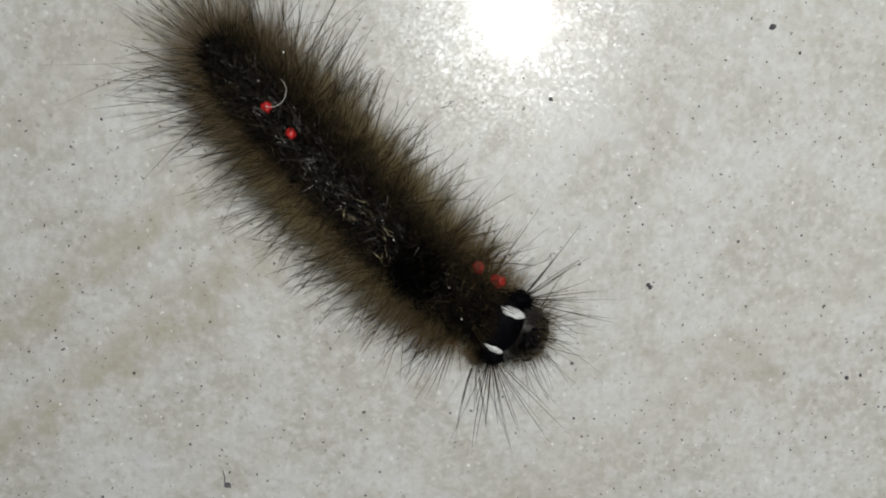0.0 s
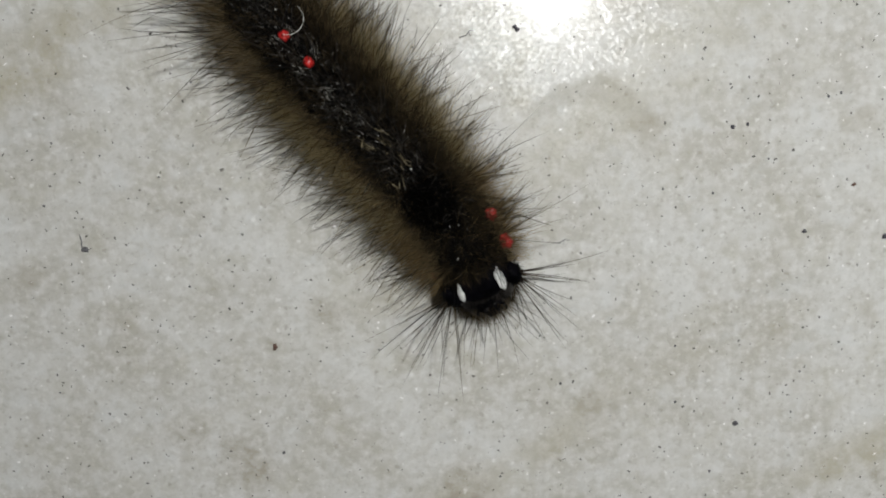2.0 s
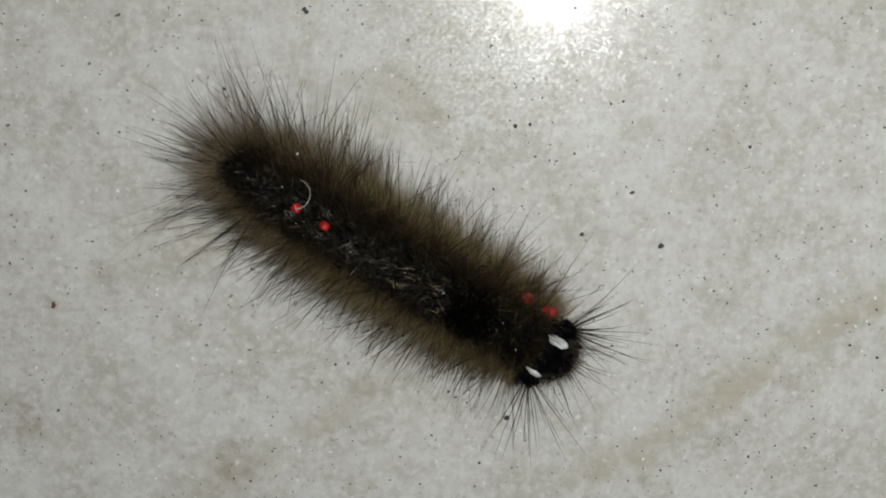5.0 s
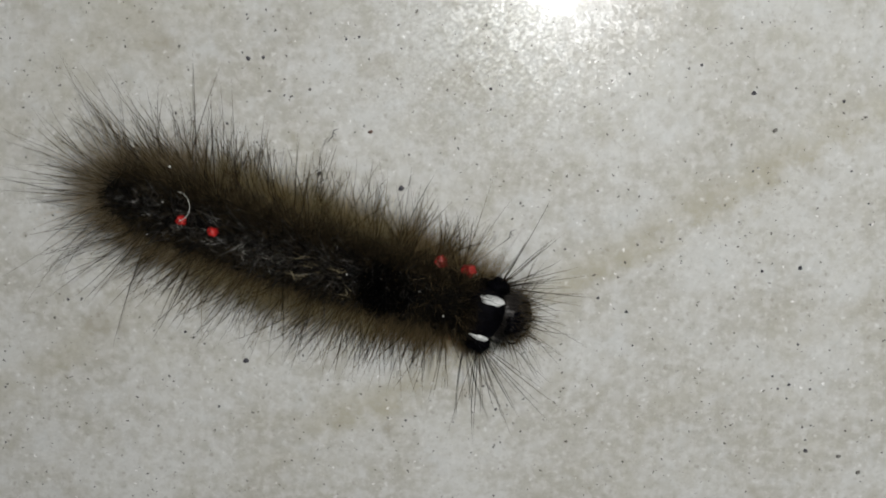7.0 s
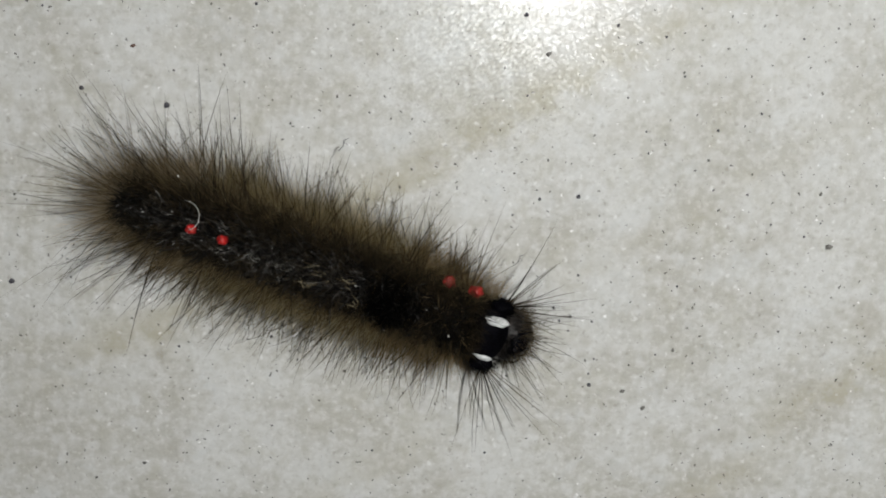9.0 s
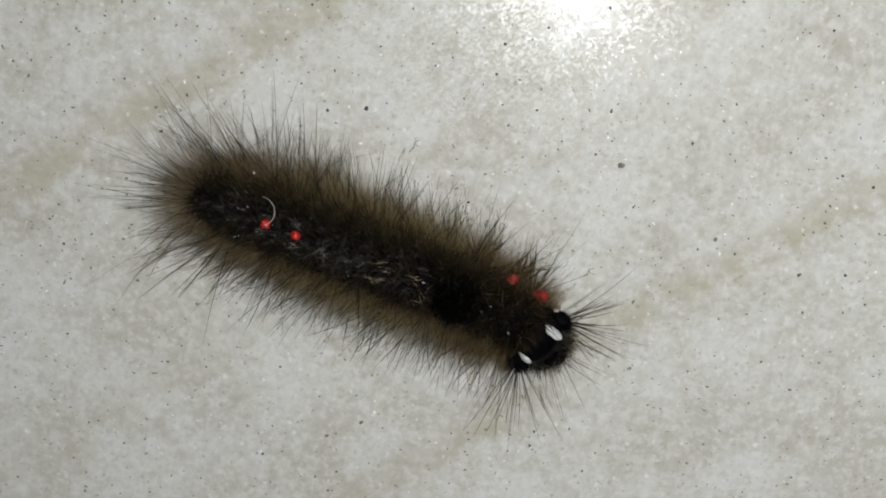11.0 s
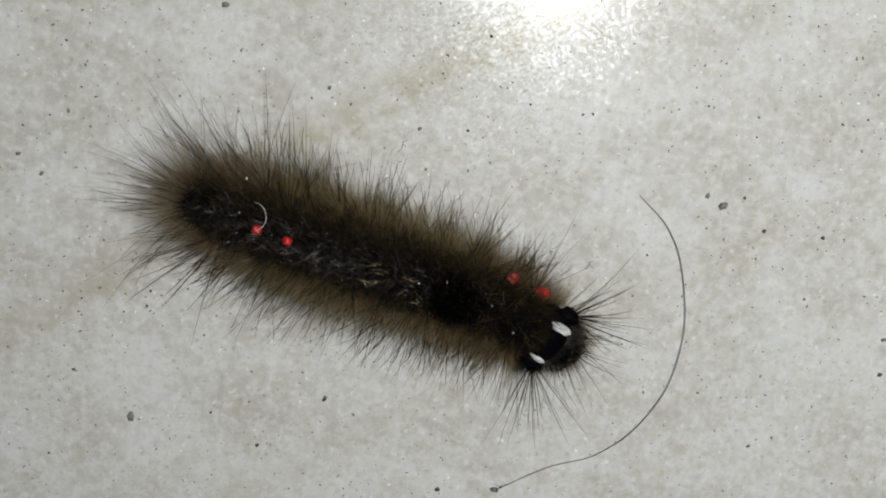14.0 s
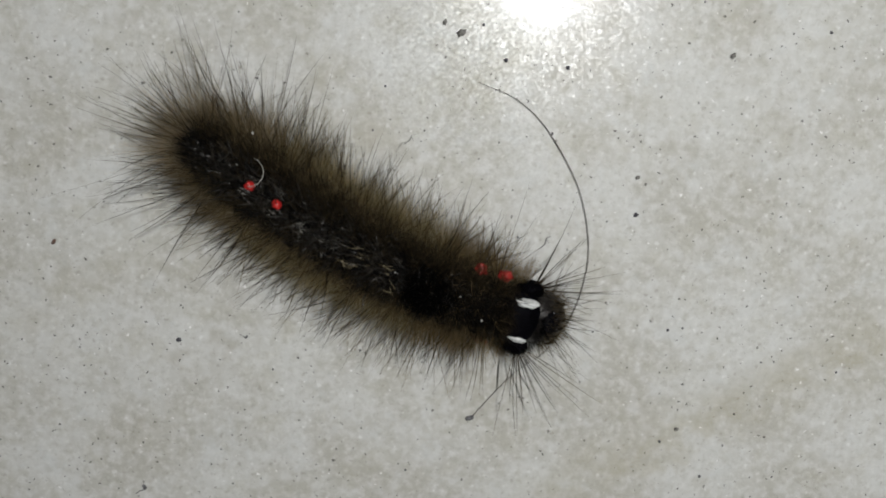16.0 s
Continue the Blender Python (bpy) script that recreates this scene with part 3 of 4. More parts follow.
def caterpillar():
    root = new("caterpillar")
    tagged(root, "hairy black and brown caterpillar crawling over the floor tile", "caterpillar")
    pieces = []
    for k, (s, r, half, zc) in enumerate(SEGMENTS):
        seg = part("body_segment", ring_body(r, half, k * 3.7), SKIN, root)
        warts(seg, r)
        lean = (-1.10, -0.80, -0.55, -0.42, -0.38, -0.33, -0.30, -0.26, -0.20, -0.10, 0.05)[k]
        for side in (1, -1):
            tone = GREY_HAIR if k < 3 else RUSTY_HAIR if k > 8 else FLANK_HAIR
            sweep = lean * ((0.4 if side > 0 else 0.65) if k > 2 else 1.0)
            flank_coat(seg, side, r, half, zc, (600 if side > 0 else 450) if k > 2 else 500, sweep, (3.1, 3.8, 4.2, 4.1, 4.0, 3.9, 3.8, 3.8, 3.9, 3.8, 3.5)[k] * (1.12 if side < 0 and k > 4 else 1.0), tone)
            # extra black hairs on the left put that flank's shade into the coat
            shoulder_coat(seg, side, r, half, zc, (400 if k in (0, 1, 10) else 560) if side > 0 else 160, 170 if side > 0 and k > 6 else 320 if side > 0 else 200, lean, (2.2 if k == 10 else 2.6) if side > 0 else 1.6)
            long_coat(seg, side, r, half, zc, (13 if side > 0 else 12) if k > 2 else 14, sweep, (9.4, 9.8, 9.2, 8.3, 7.8, 7.5, 7.4, 7.5, 7.5, 7.4, 6.9)[k])
        if k == 0:   # fan behind the tail
            n = 1000
            a = np.clip(RNG.normal(0, 0.72, n), -1.75, 1.75)
            up = RNG.uniform(-0.12, 1.1, n)
            fan = np.stack([-np.cos(a) * np.cos(up), np.sin(a) * np.cos(up), np.sin(up) * 0.8], 1)
            start = np.stack([-0.9 - 0.7 * np.cos(a), np.sin(a) * 1.5, np.sin(up) * 1.6 - 0.2], 1)
            ways = unit(fan + tufted(n, 80, 0.16, 0.07))
            me = strands("tail_hair", start, ways, 6.8 * RNG.uniform(0.4, 1.15, n), RNG.uniform(0.008, 0.015, n),
                         RNG.normal(size=(n, 3)) * 0.07 + np.array([0, 0, -0.08]), GREY_HAIR, 3, -zc + 0.12)
            tagged(part("tail_hair", me, GREY_HAIR, seg), kind="stuff")
            pick = np.arange(56)
            me = strands("tufted_hair", start[pick], unit(fan[pick] + tufted(56, 24, 0.22, 0.03)), 8.1 * RNG.uniform(0.5, 1.12, 56),
                         RNG.uniform(0.022, 0.038, 56), RNG.normal(size=(56, 3)) * 0.07, SPIKE_HAIR, 4, -zc + 0.15)
            tagged(part("tufted_hair", me, SPIKE_HAIR, seg), kind="stuff")
            pick = np.arange(44)
            me = strands("long_hair", start[pick], unit(fan[pick] + tufted(44, 22, 0.25, 0.07)), 10.4 * RNG.uniform(0.6, 1.1, 44),
                         RNG.uniform(0.026, 0.042, 44), RNG.normal(size=(44, 3)) * 0.15, LONG_HAIR, 5, -zc + 0.15)
            tagged(part("long_hair", me, LONG_HAIR, seg), kind="stuff")
        # back: short glossy black hairs, a velvet brush behind the collar
        if k in (8, 9):
            if k == 8:
                velvet_brush(seg, r, 0.9)
            back_coat(seg, r, half, 330, -0.1, 2.0, SHOULDER_HAIR, 26, (0.010, 0.018), rise=0.3, clear=22 if k == 8 else 4)
            back_coat(seg, r, half, 45, -0.1, 2.0, RUSTY_HAIR, 26, (0.010, 0.018), rise=0.4, clear=20 if k == 8 else 4)
            back_coat(seg, r, half, 420, -0.3, 1.5, BLACK_HAIR, 34, (0.014, 0.026), bundles=18)
            # sparks of gloss on the black hair, given as a few pale-coloured hairs
            back_coat(seg, r + 0.3, half, 8, -0.6, 0.9, SILVER_HAIR, 22, (0.010, 0.020), "silver_hair", 0.5, 0.3)
        elif k == 10:
            back_coat(seg, r, half, 50, 0.10, 1.8, RUSTY_HAIR, 40, (0.010, 0.018), rise=0.4)
            back_coat(seg, r, half, 240, 0.05, 1.8, SHOULDER_HAIR, 40, (0.010, 0.018), rise=0.4)
            back_coat(seg, r, half, 1100, 0.10, 1.2, BLACK_HAIR, 40, (0.012, 0.022), rise=0.2)
        else:
            back_coat(seg, r, half, 700, -0.65, 1.7 if k > 1 else 2.0, BLACK_HAIR, 32, (0.016, 0.034), bundles=18)
            back_coat(seg, r + 0.25, half, 110, -1.1, 1.7, GLOSS_HAIR, 28, (0.022, 0.044), "glossy_hair", 0.0, 0.25, 14)
            back_coat(seg, r + 0.5, half, 54 if 2 < k < 7 else 44, -0.6, 1.25, LOCK_HAIR, 20, (0.065, 0.125), "black_lock", 0.15, 0.8, 20)
            back_coat(seg, r, half, 55, -0.5, 1.9, SHOULDER_HAIR, 34, (0.035, 0.06), rise=0.2, curl=0.25, bundles=9)
            back_coat(seg, r, half, 90, -0.30, 2.3, LONG_HAIR, 44, (0.010, 0.018), rise=0.3, curl=0.15)
            back_coat(seg, r, half, 260, -0.4, 2.2, SHOULDER_HAIR if k > 1 else SPIKE_HAIR, 30, (0.008, 0.015), rise=0.25, curl=0.2, clear=14)
            back_coat(seg, r + 0.2, half * 0.9, (10, 8, 3, 3, 5, 6, 5, 4)[k], -1.2, 1.2, SILVER_HAIR, 20, (0.010, 0.020), "silver_hair", 0.0, 0.3, 9)
        if 2 <= k <= 7:   # bunches of pale bristles along the back
            bunches, pale = ((3, 0.3), (3, 0.3), (5, 0.3), (5, 0.3), (6, 1.0), (3, 1.0))[k - 2]
            bristles(seg, r, half, bunches, 11, CREAM_HAIR if pale > 0.35 else SILVER_HAIR, 0.9 if pale > 0.7 else 0.6)
        if k in (2, 3):
            part("gland", blob(0.46, 0.44, 0.45, 16, 0.35, k, (0, 0, r * 0.96 + 0.42)), RED, seg, "bright red round gland")
            part("gland_base", blob(0.62, 0.6, 0.5, 12, 0.1, k + 5, (0, 0, r * 0.93)), SKIN, seg)
        if k in (9, 10):
            for side in (1, -1):
                a = math.radians(67 if side > 0 else 98) * side
                out = r + (0.60 if k == 10 else 0.32)
                at = pose((1.2 if k == 10 else 1.6) * MM, math.sin(a) * out * MM, math.cos(a) * out * MM)
                part("red_wart", blob(0.66 if k == 10 else 0.55, 0.48, 0.56, 14, 0.75, k + side), DULL_RED, seg, "dull red wart under the hairs", at)
        if k in (0, 3, 4, 5, 6):
            for side in (1, -1):
                foot("proleg", seg, side, 0.0, r * 0.6, zc, 0.75)
        if k in (9, 10):
            for side in (1, -1):
                foot("leg", seg, side, 0.4, r * 0.6, zc, 0.4)
        pieces.append((seg, s, zc))

    # collar: a black glossy plate with two white marks and two hair-bearing knobs
    s, r, half, zc = COLLAR
    collar = part("collar", ring_body(r, half, 51.0), SKIN, root)
    plate = blob(1.75, 2.55, 0.75, 20, 0.06, 3, (0.25, 0, r * 0.72))
    plate = part("collar_plate", plate, SHIELD, collar, "blue-black velvety plate")
    for side in (1, -1):
        a = math.radians(33 if side > 0 else 42) * side
        at = pose(0.45 * MM, math.sin(a) * (r + 0.08) * MM, (math.cos(a) * (r + 0.08) + 0.16) * MM, -38 * side, 0, 4 * side)
        part("white_mark", blob(1.06 if side > 0 else 0.92, 0.47 if side > 0 else 0.38, 0.22, 16, 0.3, side), WHITE_MARK, collar, "white oval mark", at)
        place = np.array([(-0.75, math.sin(a) * (r + 0.25), math.cos(a) * (r + 0.25) + 0.2)] * 6)
        place += RNG.normal(size=(6, 3)) * np.array([0.15, 0.28, 0.05])
        ways = unit(np.array([1.0, side * 0.1, 0.10]) + RNG.normal(size=(6, 3)) * np.array([0.1, 0.22, 0.06]))
        me = strands("crossing_hair", place, ways, RNG.uniform(1.3, 2.4, 6), RNG.uniform(0.018, 0.034, 6), RNG.normal(size=(6, 3)) * 0.08, BLACK_HAIR, 4)
        tagged(part("crossing_hair", me, BLACK_HAIR, collar), kind="stuff")
        knob_at = (0.75, side * 2.65, 1.55)
        part("knob", blob(1.02, 0.84, 0.92, 14, 0.3, 8 + side, knob_at), SHIELD, collar, "black hair-bearing knob")
        n = 20 if side > 0 else 16
        az = np.radians((np.linspace(-6, 82, n) if side > 0 else np.linspace(-14, -90, n)) + RNG.normal(size=n) * 4.0)
        up = RNG.uniform(-0.02, 0.55, n)
        ways = np.stack([np.cos(az) * np.cos(up), np.sin(az) * np.cos(up), np.sin(up)], 1)
        start = np.array(knob_at) + ways * 0.7
        me = strands("side_tuft", start, ways, RNG.uniform(4.5, 8.6, n) if side > 0 else RNG.uniform(5.0, 9.4, n), RNG.uniform(0.036, 0.056, n),
                     RNG.normal(size=(n, 3)) * 0.05 + np.array([0.03, 0, -0.14]), LONG_HAIR, 5, -zc + 1.0)
        tagged(part("side_tuft", me, LONG_HAIR, collar), kind="stuff")
        n = 260
        d = unit(RNG.normal(size=(n, 3)) + np.array([0.2, side * 0.3, 0.6]))
        me = strands("knob_hair", np.array(knob_at) + d * np.array([1.0, 0.8, 0.9]), unit(d + RNG.normal(size=(n, 3)) * 0.3), RNG.uniform(0.25, 0.7, n),
                     RNG.uniform(0.010, 0.018, n), RNG.normal(size=(n, 3)) * 0.1, VELVET_HAIR, 3)
        tagged(part("knob_hair", me, VELVET_HAIR, collar), kind="stuff")
        coat(collar, "flank_hair", RUSTY_HAIR, r, zc, [(-0.6, side * 94), (0.3, side * 104)], 220, 3.3, (0.008, 0.015), 0.3, -0.05)
        foot("leg", collar, side, 0.5, r * 0.6, zc, 0.38)
    n = 1100
    spot = RNG.uniform(-1, 1, (n, 2)) * np.array([1.9, 3.2]) + np.array([0.5, 0.0])
    clear = np.abs(np.abs(spot[:, 1]) - 1.6) + 0.35 * np.abs(spot[:, 0] - 0.45) > 0.50
    spot = spot[clear]
    n = len(spot)
    start = np.stack([spot[:, 0], spot[:, 1], np.sqrt(np.maximum(0.3, 7.9 - spot[:, 1] ** 2 * 0.72)) - 0.15], 1)
    ways = unit(np.stack([0.55 + 0 * spot[:, 0], spot[:, 1] * 0.25, 0.8 + 0 * spot[:, 0]], 1) + RNG.normal(size=(n, 3)) * 0.3)
    me = strands("plate_hair", start, ways, RNG.uniform(0.35, 0.9, n), RNG.uniform(0.009, 0.016, n), RNG.normal(size=(n, 3)) * 0.15, VELVET_HAIR, 3)
    tagged(part("plate_hair", me, VELVET_HAIR, collar), kind="stuff")
    n = 260
    x = RNG.uniform(-half, -0.6, n)
    start, normal = on_ring(r, x, np.radians(RNG.normal(0, 35, n)))
    me = strands("collar_hair", start, unit(normal * 0.7 + np.array([0.25, 0, 0]) + RNG.normal(size=(n, 3)) * 0.25), RNG.uniform(0.9, 1.8, n),
                 RNG.uniform(0.012, 0.02, n), RNG.normal(size=(n, 3)) * 0.1, SHOULDER_HAIR, 3)
    tagged(part("collar_hair", me, SHOULDER_HAIR, collar), kind="stuff")
    pieces.append((collar, s, zc))

    # head: a rounded grey-brown face with dark eyes and mouthparts, fringed with fine hairs
    s, r, half, zc = HEAD
    head = part("head", blob(2.05, 2.5, 2.15, 24, 0.14, 2), FACE, root, "rounded grey-brown head")
    part("face_plate", blob(0.9, 1.15, 0.6, 18, 0.35, 4, (0.35, 0, 1.62)), SHIELD, head, "shiny black front plate")
    for x, y, z, size in ((-0.15, 0.35, 2.25, 0.24), (0.2, -0.5, 2.2, 0.2), (0.75, 0.55, 2.08, 0.22), (1.05, -0.25, 1.98, 0.18), (0.4, 1.1, 2.0, 0.2), (0.55, -1.2, 1.9, 0.2)):
        part("face_bump", blob(size, size * 1.2, size * 0.8, 10, 0.4, x + y, (x, y, z)), SHIELD_SHINE, head)
    part("mouth", blob(0.7, 1.0, 0.7, 12, 0.15, 6, (1.35, 0, -1.4)), SKIN, head)
    for side in (1, -1):
        part("eye", blob(0.22, 0.22, 0.22, 10, 0, 1, (1.1, side * 1.8, -0.3)), SHIELD, head)
        part("jaw", tube(((1.5, side * 0.7, -1.3), (2.0, side * 0.55, -1.6), (2.15, side * 0.2, -1.8)), (0.3, 0.22, 0.08), 8), SKIN, head)
    # darker seams running down the face
    for y0 in (-1.7, -0.95, -0.3, 0.45, 1.1, 1.8):
        turn = [math.radians(18 + 9 * j) for j in range(9)]
        keep = math.sqrt(max(0.1, 1 - (y0 / 2.6) ** 2))
        bm = tube([(2.13 * keep * math.sin(a), y0 * (1 + 0.12 * math.sin(3 * a)), 2.18 * keep * math.cos(a)) for a in turn], [0.03 + 0.07 * math.sin(math.pi * (j + 0.5) / 9) for j in range(9)], 6)
        part("face_seam", bm, SKIN, head)
    n = 900
    d = unit(np.stack([np.abs(RNG.normal(0.6, 0.5, n)), RNG.normal(0, 0.8, n), RNG.normal(0.25, 0.6, n)], 1))
    start = d * np.array([2.07, 2.42, 2.12])
    ways = unit(d + tufted(n, 40, 0.18, 0.12) + np.array([0.35, 0, 0.0]))
    me = strands("face_hair", start, ways, RNG.uniform(0.5, 1.6, n), RNG.uniform(0.007, 0.013, n), RNG.normal(size=(n, 3)) * 0.1, SPIKE_HAIR, 3, -zc + 0.12)
    tagged(part("face_hair", me, SPIKE_HAIR, head), kind="stuff")
    n = 240
    cover = unit(np.stack([RNG.normal(-0.15, 0.35, n), RNG.normal(0, 0.6, n), np.abs(RNG.normal(0.8, 0.3, n))], 1))
    me = strands("crown_hair", cover * np.array([2.07, 2.42, 2.12]), unit(cover * 0.5 + np.array([0.7, 0, 0.1]) + RNG.normal(size=(n, 3)) * 0.3),
                 RNG.uniform(0.5, 1.4, n), RNG.uniform(0.010, 0.020, n), RNG.normal(size=(n, 3)) * 0.15, BLACK_HAIR, 3)
    tagged(part("crown_hair", me, BLACK_HAIR, head), kind="stuff")
    n = 55
    ways = unit(d[:n] + np.array([0.25, 0, -0.05]) + tufted(n, 20, 0.2, 0.05))
    me = strands("long_hair", start[:n], ways, RNG.uniform(2.4, 5.6, n), RNG.uniform(0.022, 0.036, n), RNG.normal(size=(n, 3)) * 0.07,
                 LONG_HAIR, 5, -zc + 1.4)
    tagged(part("long_hair", me, LONG_HAIR, head), kind="stuff")
    pieces.append((head, s, zc))
    return root, pieces


CATERPILLAR, PIECES = caterpillar()


def clinging_lint():
    """Bits of lint and dust caught in the coat."""
    seg = PIECES[2][0]
    arc = [math.radians(-62 + 14 * k) for k in range(13)]
    pts = [(-0.55 + 1.15 * math.cos(a), 1.15 + 1.2 * math.sin(a), 4.05 + 0.3 * math.cos(a)) for a in arc]
    part("pale_fibre", tube(pts, [0.026 - 0.0010 * k for k in range(13)], 6), LINT, seg, "curved pale fibre stuck on the back")
    for k, place, size in ((1, (0.2, 3.8, 3.0), 0.105), (1, (0.6, 0.9, 3.4), 0.093), (6, (-0.8, -6.1, 0.2), 0.124), (9, (0.6, 0.6, 3.6), 0.074),
                           (10, (0.2, -0.9, 3.2), 0.087), (7, (0.5, 0.3, 4.0), 0.081)):
        part("dust_speck", blob(size, size * 0.8, size * 0.7, 8, 0.5, k), LINT, PIECES[k][0], at=pose(*[c * MM for c in place]))
    for k, place in ((5, (1.2, 10.0, 1.0)), (10, (3.2, 6.6, 1.6))):
        x, y, z = place
        bm = tube(((x, y, z), (x + 0.25, y + 0.5, z + 0.1), (x + 0.15, y + 1.0, z + 0.2), (x + 0.5, y + 1.3, z + 0.1)), (0.03, 0.035, 0.04, 0.02), 6)
        fluff = part("dark_fluff", bm, DARK_LINT, PIECES[k][0], "grey fluff caught on hair tips")
        part("fluff_end", tube(((x + 0.15, y + 0.9, z + 0.2), (x + 0.55, y + 0.7, z + 0.2)), (0.03, 0.02), 6), DARK_LINT, fluff)


clinging_lint()


# ---------------------------------------------------------------- loose bits on the floor
def grain(name, size, seed, material, label, flat=0.5):
    bm = bmesh.new()
    bmesh.ops.create_icosphere(bm, subdivisions=2, radius=1.0)
    for v in bm.verts:
        k = 0.9 + 0.75 * noise.noise(v.co * 1.6 + Vector((seed * 5.3, seed * 2.1, seed)))
        v.co = Vector((v.co.x * k * size, v.co.y * k * size * 0.8, max(v.co.z * k, -0.55) * size * flat)) * MM
    low = min(v.co.z for v in bm.verts)
    bmesh.ops.translate(bm, verts=bm.verts, vec=(0, 0, -low))
    me = mesh_of(name, bm, material)
    ob = new(name, me)
    return tagged(ob, label, "grit", "bits of grit on the floor")


def scatter(first, places):
    x, y, turn, scale = places[0]
    first.matrix_basis = pose(x * MM, y * MM, 0, 0, 0, turn)
    first.scale = (scale, scale, scale)
    for x, y, turn, scale in places[1:]:
        ob = copy_thing(first, pose(x * MM, y * MM, 0, 0, 0, turn))
        ob.scale = (scale, scale, scale)


DARK_CRUMB = grain("grit", 0.26, 1, GRIT, "small dark crumb of grit or printed speck on the floor tile")
scatter(DARK_CRUMB,
        [(33.0, 7.8, 20, 1.2), (23.1, -15.1, 50, 0.9), (13.7, 1.6, 0, 0.8), (35.6, 5.6, 80, 0.6), (56.2, -34.1, 30, 1.15), (43.1, -51.4, 10, 1.15),
         (26.7, -46.9, 70, 0.6), (86.8, -22.9, 15, 0.9), (22.9, -14.9, 100, 0.9), (184.1, -65.5, 40, 1.0), (143.1, -83.5, 5, 1.1)])
GREY_CRUMB = grain("grit", 0.3, 2, GREY_GRIT, "flat grey crumb of grit or printed speck on the floor tile", 0.4)
scatter(GREY_CRUMB,
        [(117.6, -40.5, 0, 1.2), (96.4, -68.6, 45, 0.8), (93.2, -70.4, 15, 0.7), (112.6, -80.2, 80, 1.7), (136.2, -48.7, 30, 0.8), (127.6, -46.3, 60, 0.8),
         (104.6, -51.9, 90, 0.7), (100.4, -56.4, 10, 0.9), (115.9, -35.7, 75, 0.7), (89.2, -26.0, 35, 0.9), (165.3, -51.5, 25, 1.6), (163.7, -50.8, 70, 1.0),
         (183.6, -62.0, 20, 0.9), (190.2, -49.8, 50, 1.1), (192.1, -85.9, 15, 0.9), (159.1, -93.6, 0, 0.7), (102.6, -57.9, 40, 0.9), (-2.8, -26.3, 10, 0.7)])
scatter(grain("grit", 0.28, 3, BROWN_GRIT, "reddish-brown crumb of grit on the floor tile"),
        [(106.9, -76.2, 10, 0.7), (130.9, -75.7, 60, 1.0), (172.9, -74.6, 30, 0.7), (0.8, -42.4, 80, 1.1), (53.1, -29.3, 20, 0.8)])


def specks(first, size, places):
    """Smaller bits, many standing in for specks printed in the tile: place in mm and half width in hundredths of a mm.
    """
    for k, (x, y, width) in enumerate(places):
        ob = copy_thing(first, pose(x * MM, y * MM, 0, 0, 0, 137.5 * k))
        ob.scale = [width * 0.0115 / size] * 3


specks(DARK_CRUMB, 0.26, (
    (-31.5, -25.2, 10), (-29.5, -19, 10), (-28.5, -12.3, 8), (-17.2, -23.6, 10), (-8.3, -26.8, 10), (-4.9, -18.8, 10), (-3.1, -28, 10), (1, -52.6, 15),
    (4.2, -63.1, 12), (16.1, -22.1, 15), (16.4, -27.3, 12), (17.4, -58.7, 12), (18.3, -27.4, 10), (19, -58.9, 12), (21, -55.8, 10), (22.2, -9.4, 10),
    (35.2, -58.5, 10), (37.3, -43.7, 10), (42, -23.9, 20), (43.3, -23.7, 15), (45.3, -26.8, 10), (48.8, -33.4, 20), (49, -46.6, 10), (50.4, -21.5, 12),
    (51.5, -21.2, 12), (58.4, -56.1, 12), (63.4, -24.6, 15)))
specks(DARK_CRUMB, 0.26, (
    (75.2, -42.7, 15), (78, -43.8, 15), (79, -47, 10), (87.8, -40.6, 10), (88, -63.9, 12), (92.7, -48.9, 12), (93.4, -50.1, 12), (93.6, -38.3, 20),
    (94.4, -49.6, 15), (94.5, -74.1, 12), (94.6, -45.6, 12), (95, -22.9, 15), (96.5, -49.9, 12), (96.8, -29, 10), (97.1, -56.1, 20), (98.9, -31.8, 10),
    (103, -52.5, 10), (103.9, -34.8, 10), (104, -45.7, 12), (105.3, -68.7, 10), (105.9, -36.4, 10), (107.1, -69.1, 10), (109.1, -29.1, 12), (110.4, -59.4, 10),
    (115.1, -39.8, 12), (125, -81.4, 20), (137.6, -43.5, 12)))
specks(GREY_CRUMB, 0.3, (
    (186.0, -49.3, 12), (183.8, -46.2, 12), (183.3, -58.7, 12), (184.4, -54.4, 12), (188.2, -57.5, 12), (197.0, -63.5, 12), (197.6, -70.0, 12), (198.4, -76.6, 12),
    (189.8, -72.9, 12), (199.3, -53.4, 12), (60.6, -36.9, 12), (63.2, -37.8, 12), (66.5, -36.0, 12), (76.8, -40.6, 12), (56.7, -56.0, 12), (17.1, -48.1, 12),
    (2.9, -38.9, 12), (21.2, -55.5, 12), (43.1, -31.1, 12), (52.5, -23.0, 12), (59.6, -16.8, 12)))
specks(DARK_CRUMB, 0.26, (
    (138.3, -38.9, 12), (140.6, -48.2, 15), (141.4, -39.6, 15), (145.9, -45, 12), (150.8, -45.2, 12), (151.7, -45, 12), (152.2, -85.2, 10), (157.4, -65.5, 10),
    (158.6, -61.3, 10), (159.2, -57.2, 12), (160.2, -82.2, 12), (166.2, -93.7, 12), (169.7, -53.3, 20), (175.4, -53.1, 20), (177, -41.7, 12), (180.1, -39.6, 15),
    (182.1, -77.3, 10), (189.3, -76.1, 15), (190.7, -87.4, 15), (195.4, -90.5, 15), (197, -60.2, 10), (197.9, -54.6, 10), (198.8, -46.4, 15), (200.3, -77.8, 10),
    (202.7, -89.6, 10), (206.7, -78, 12)))
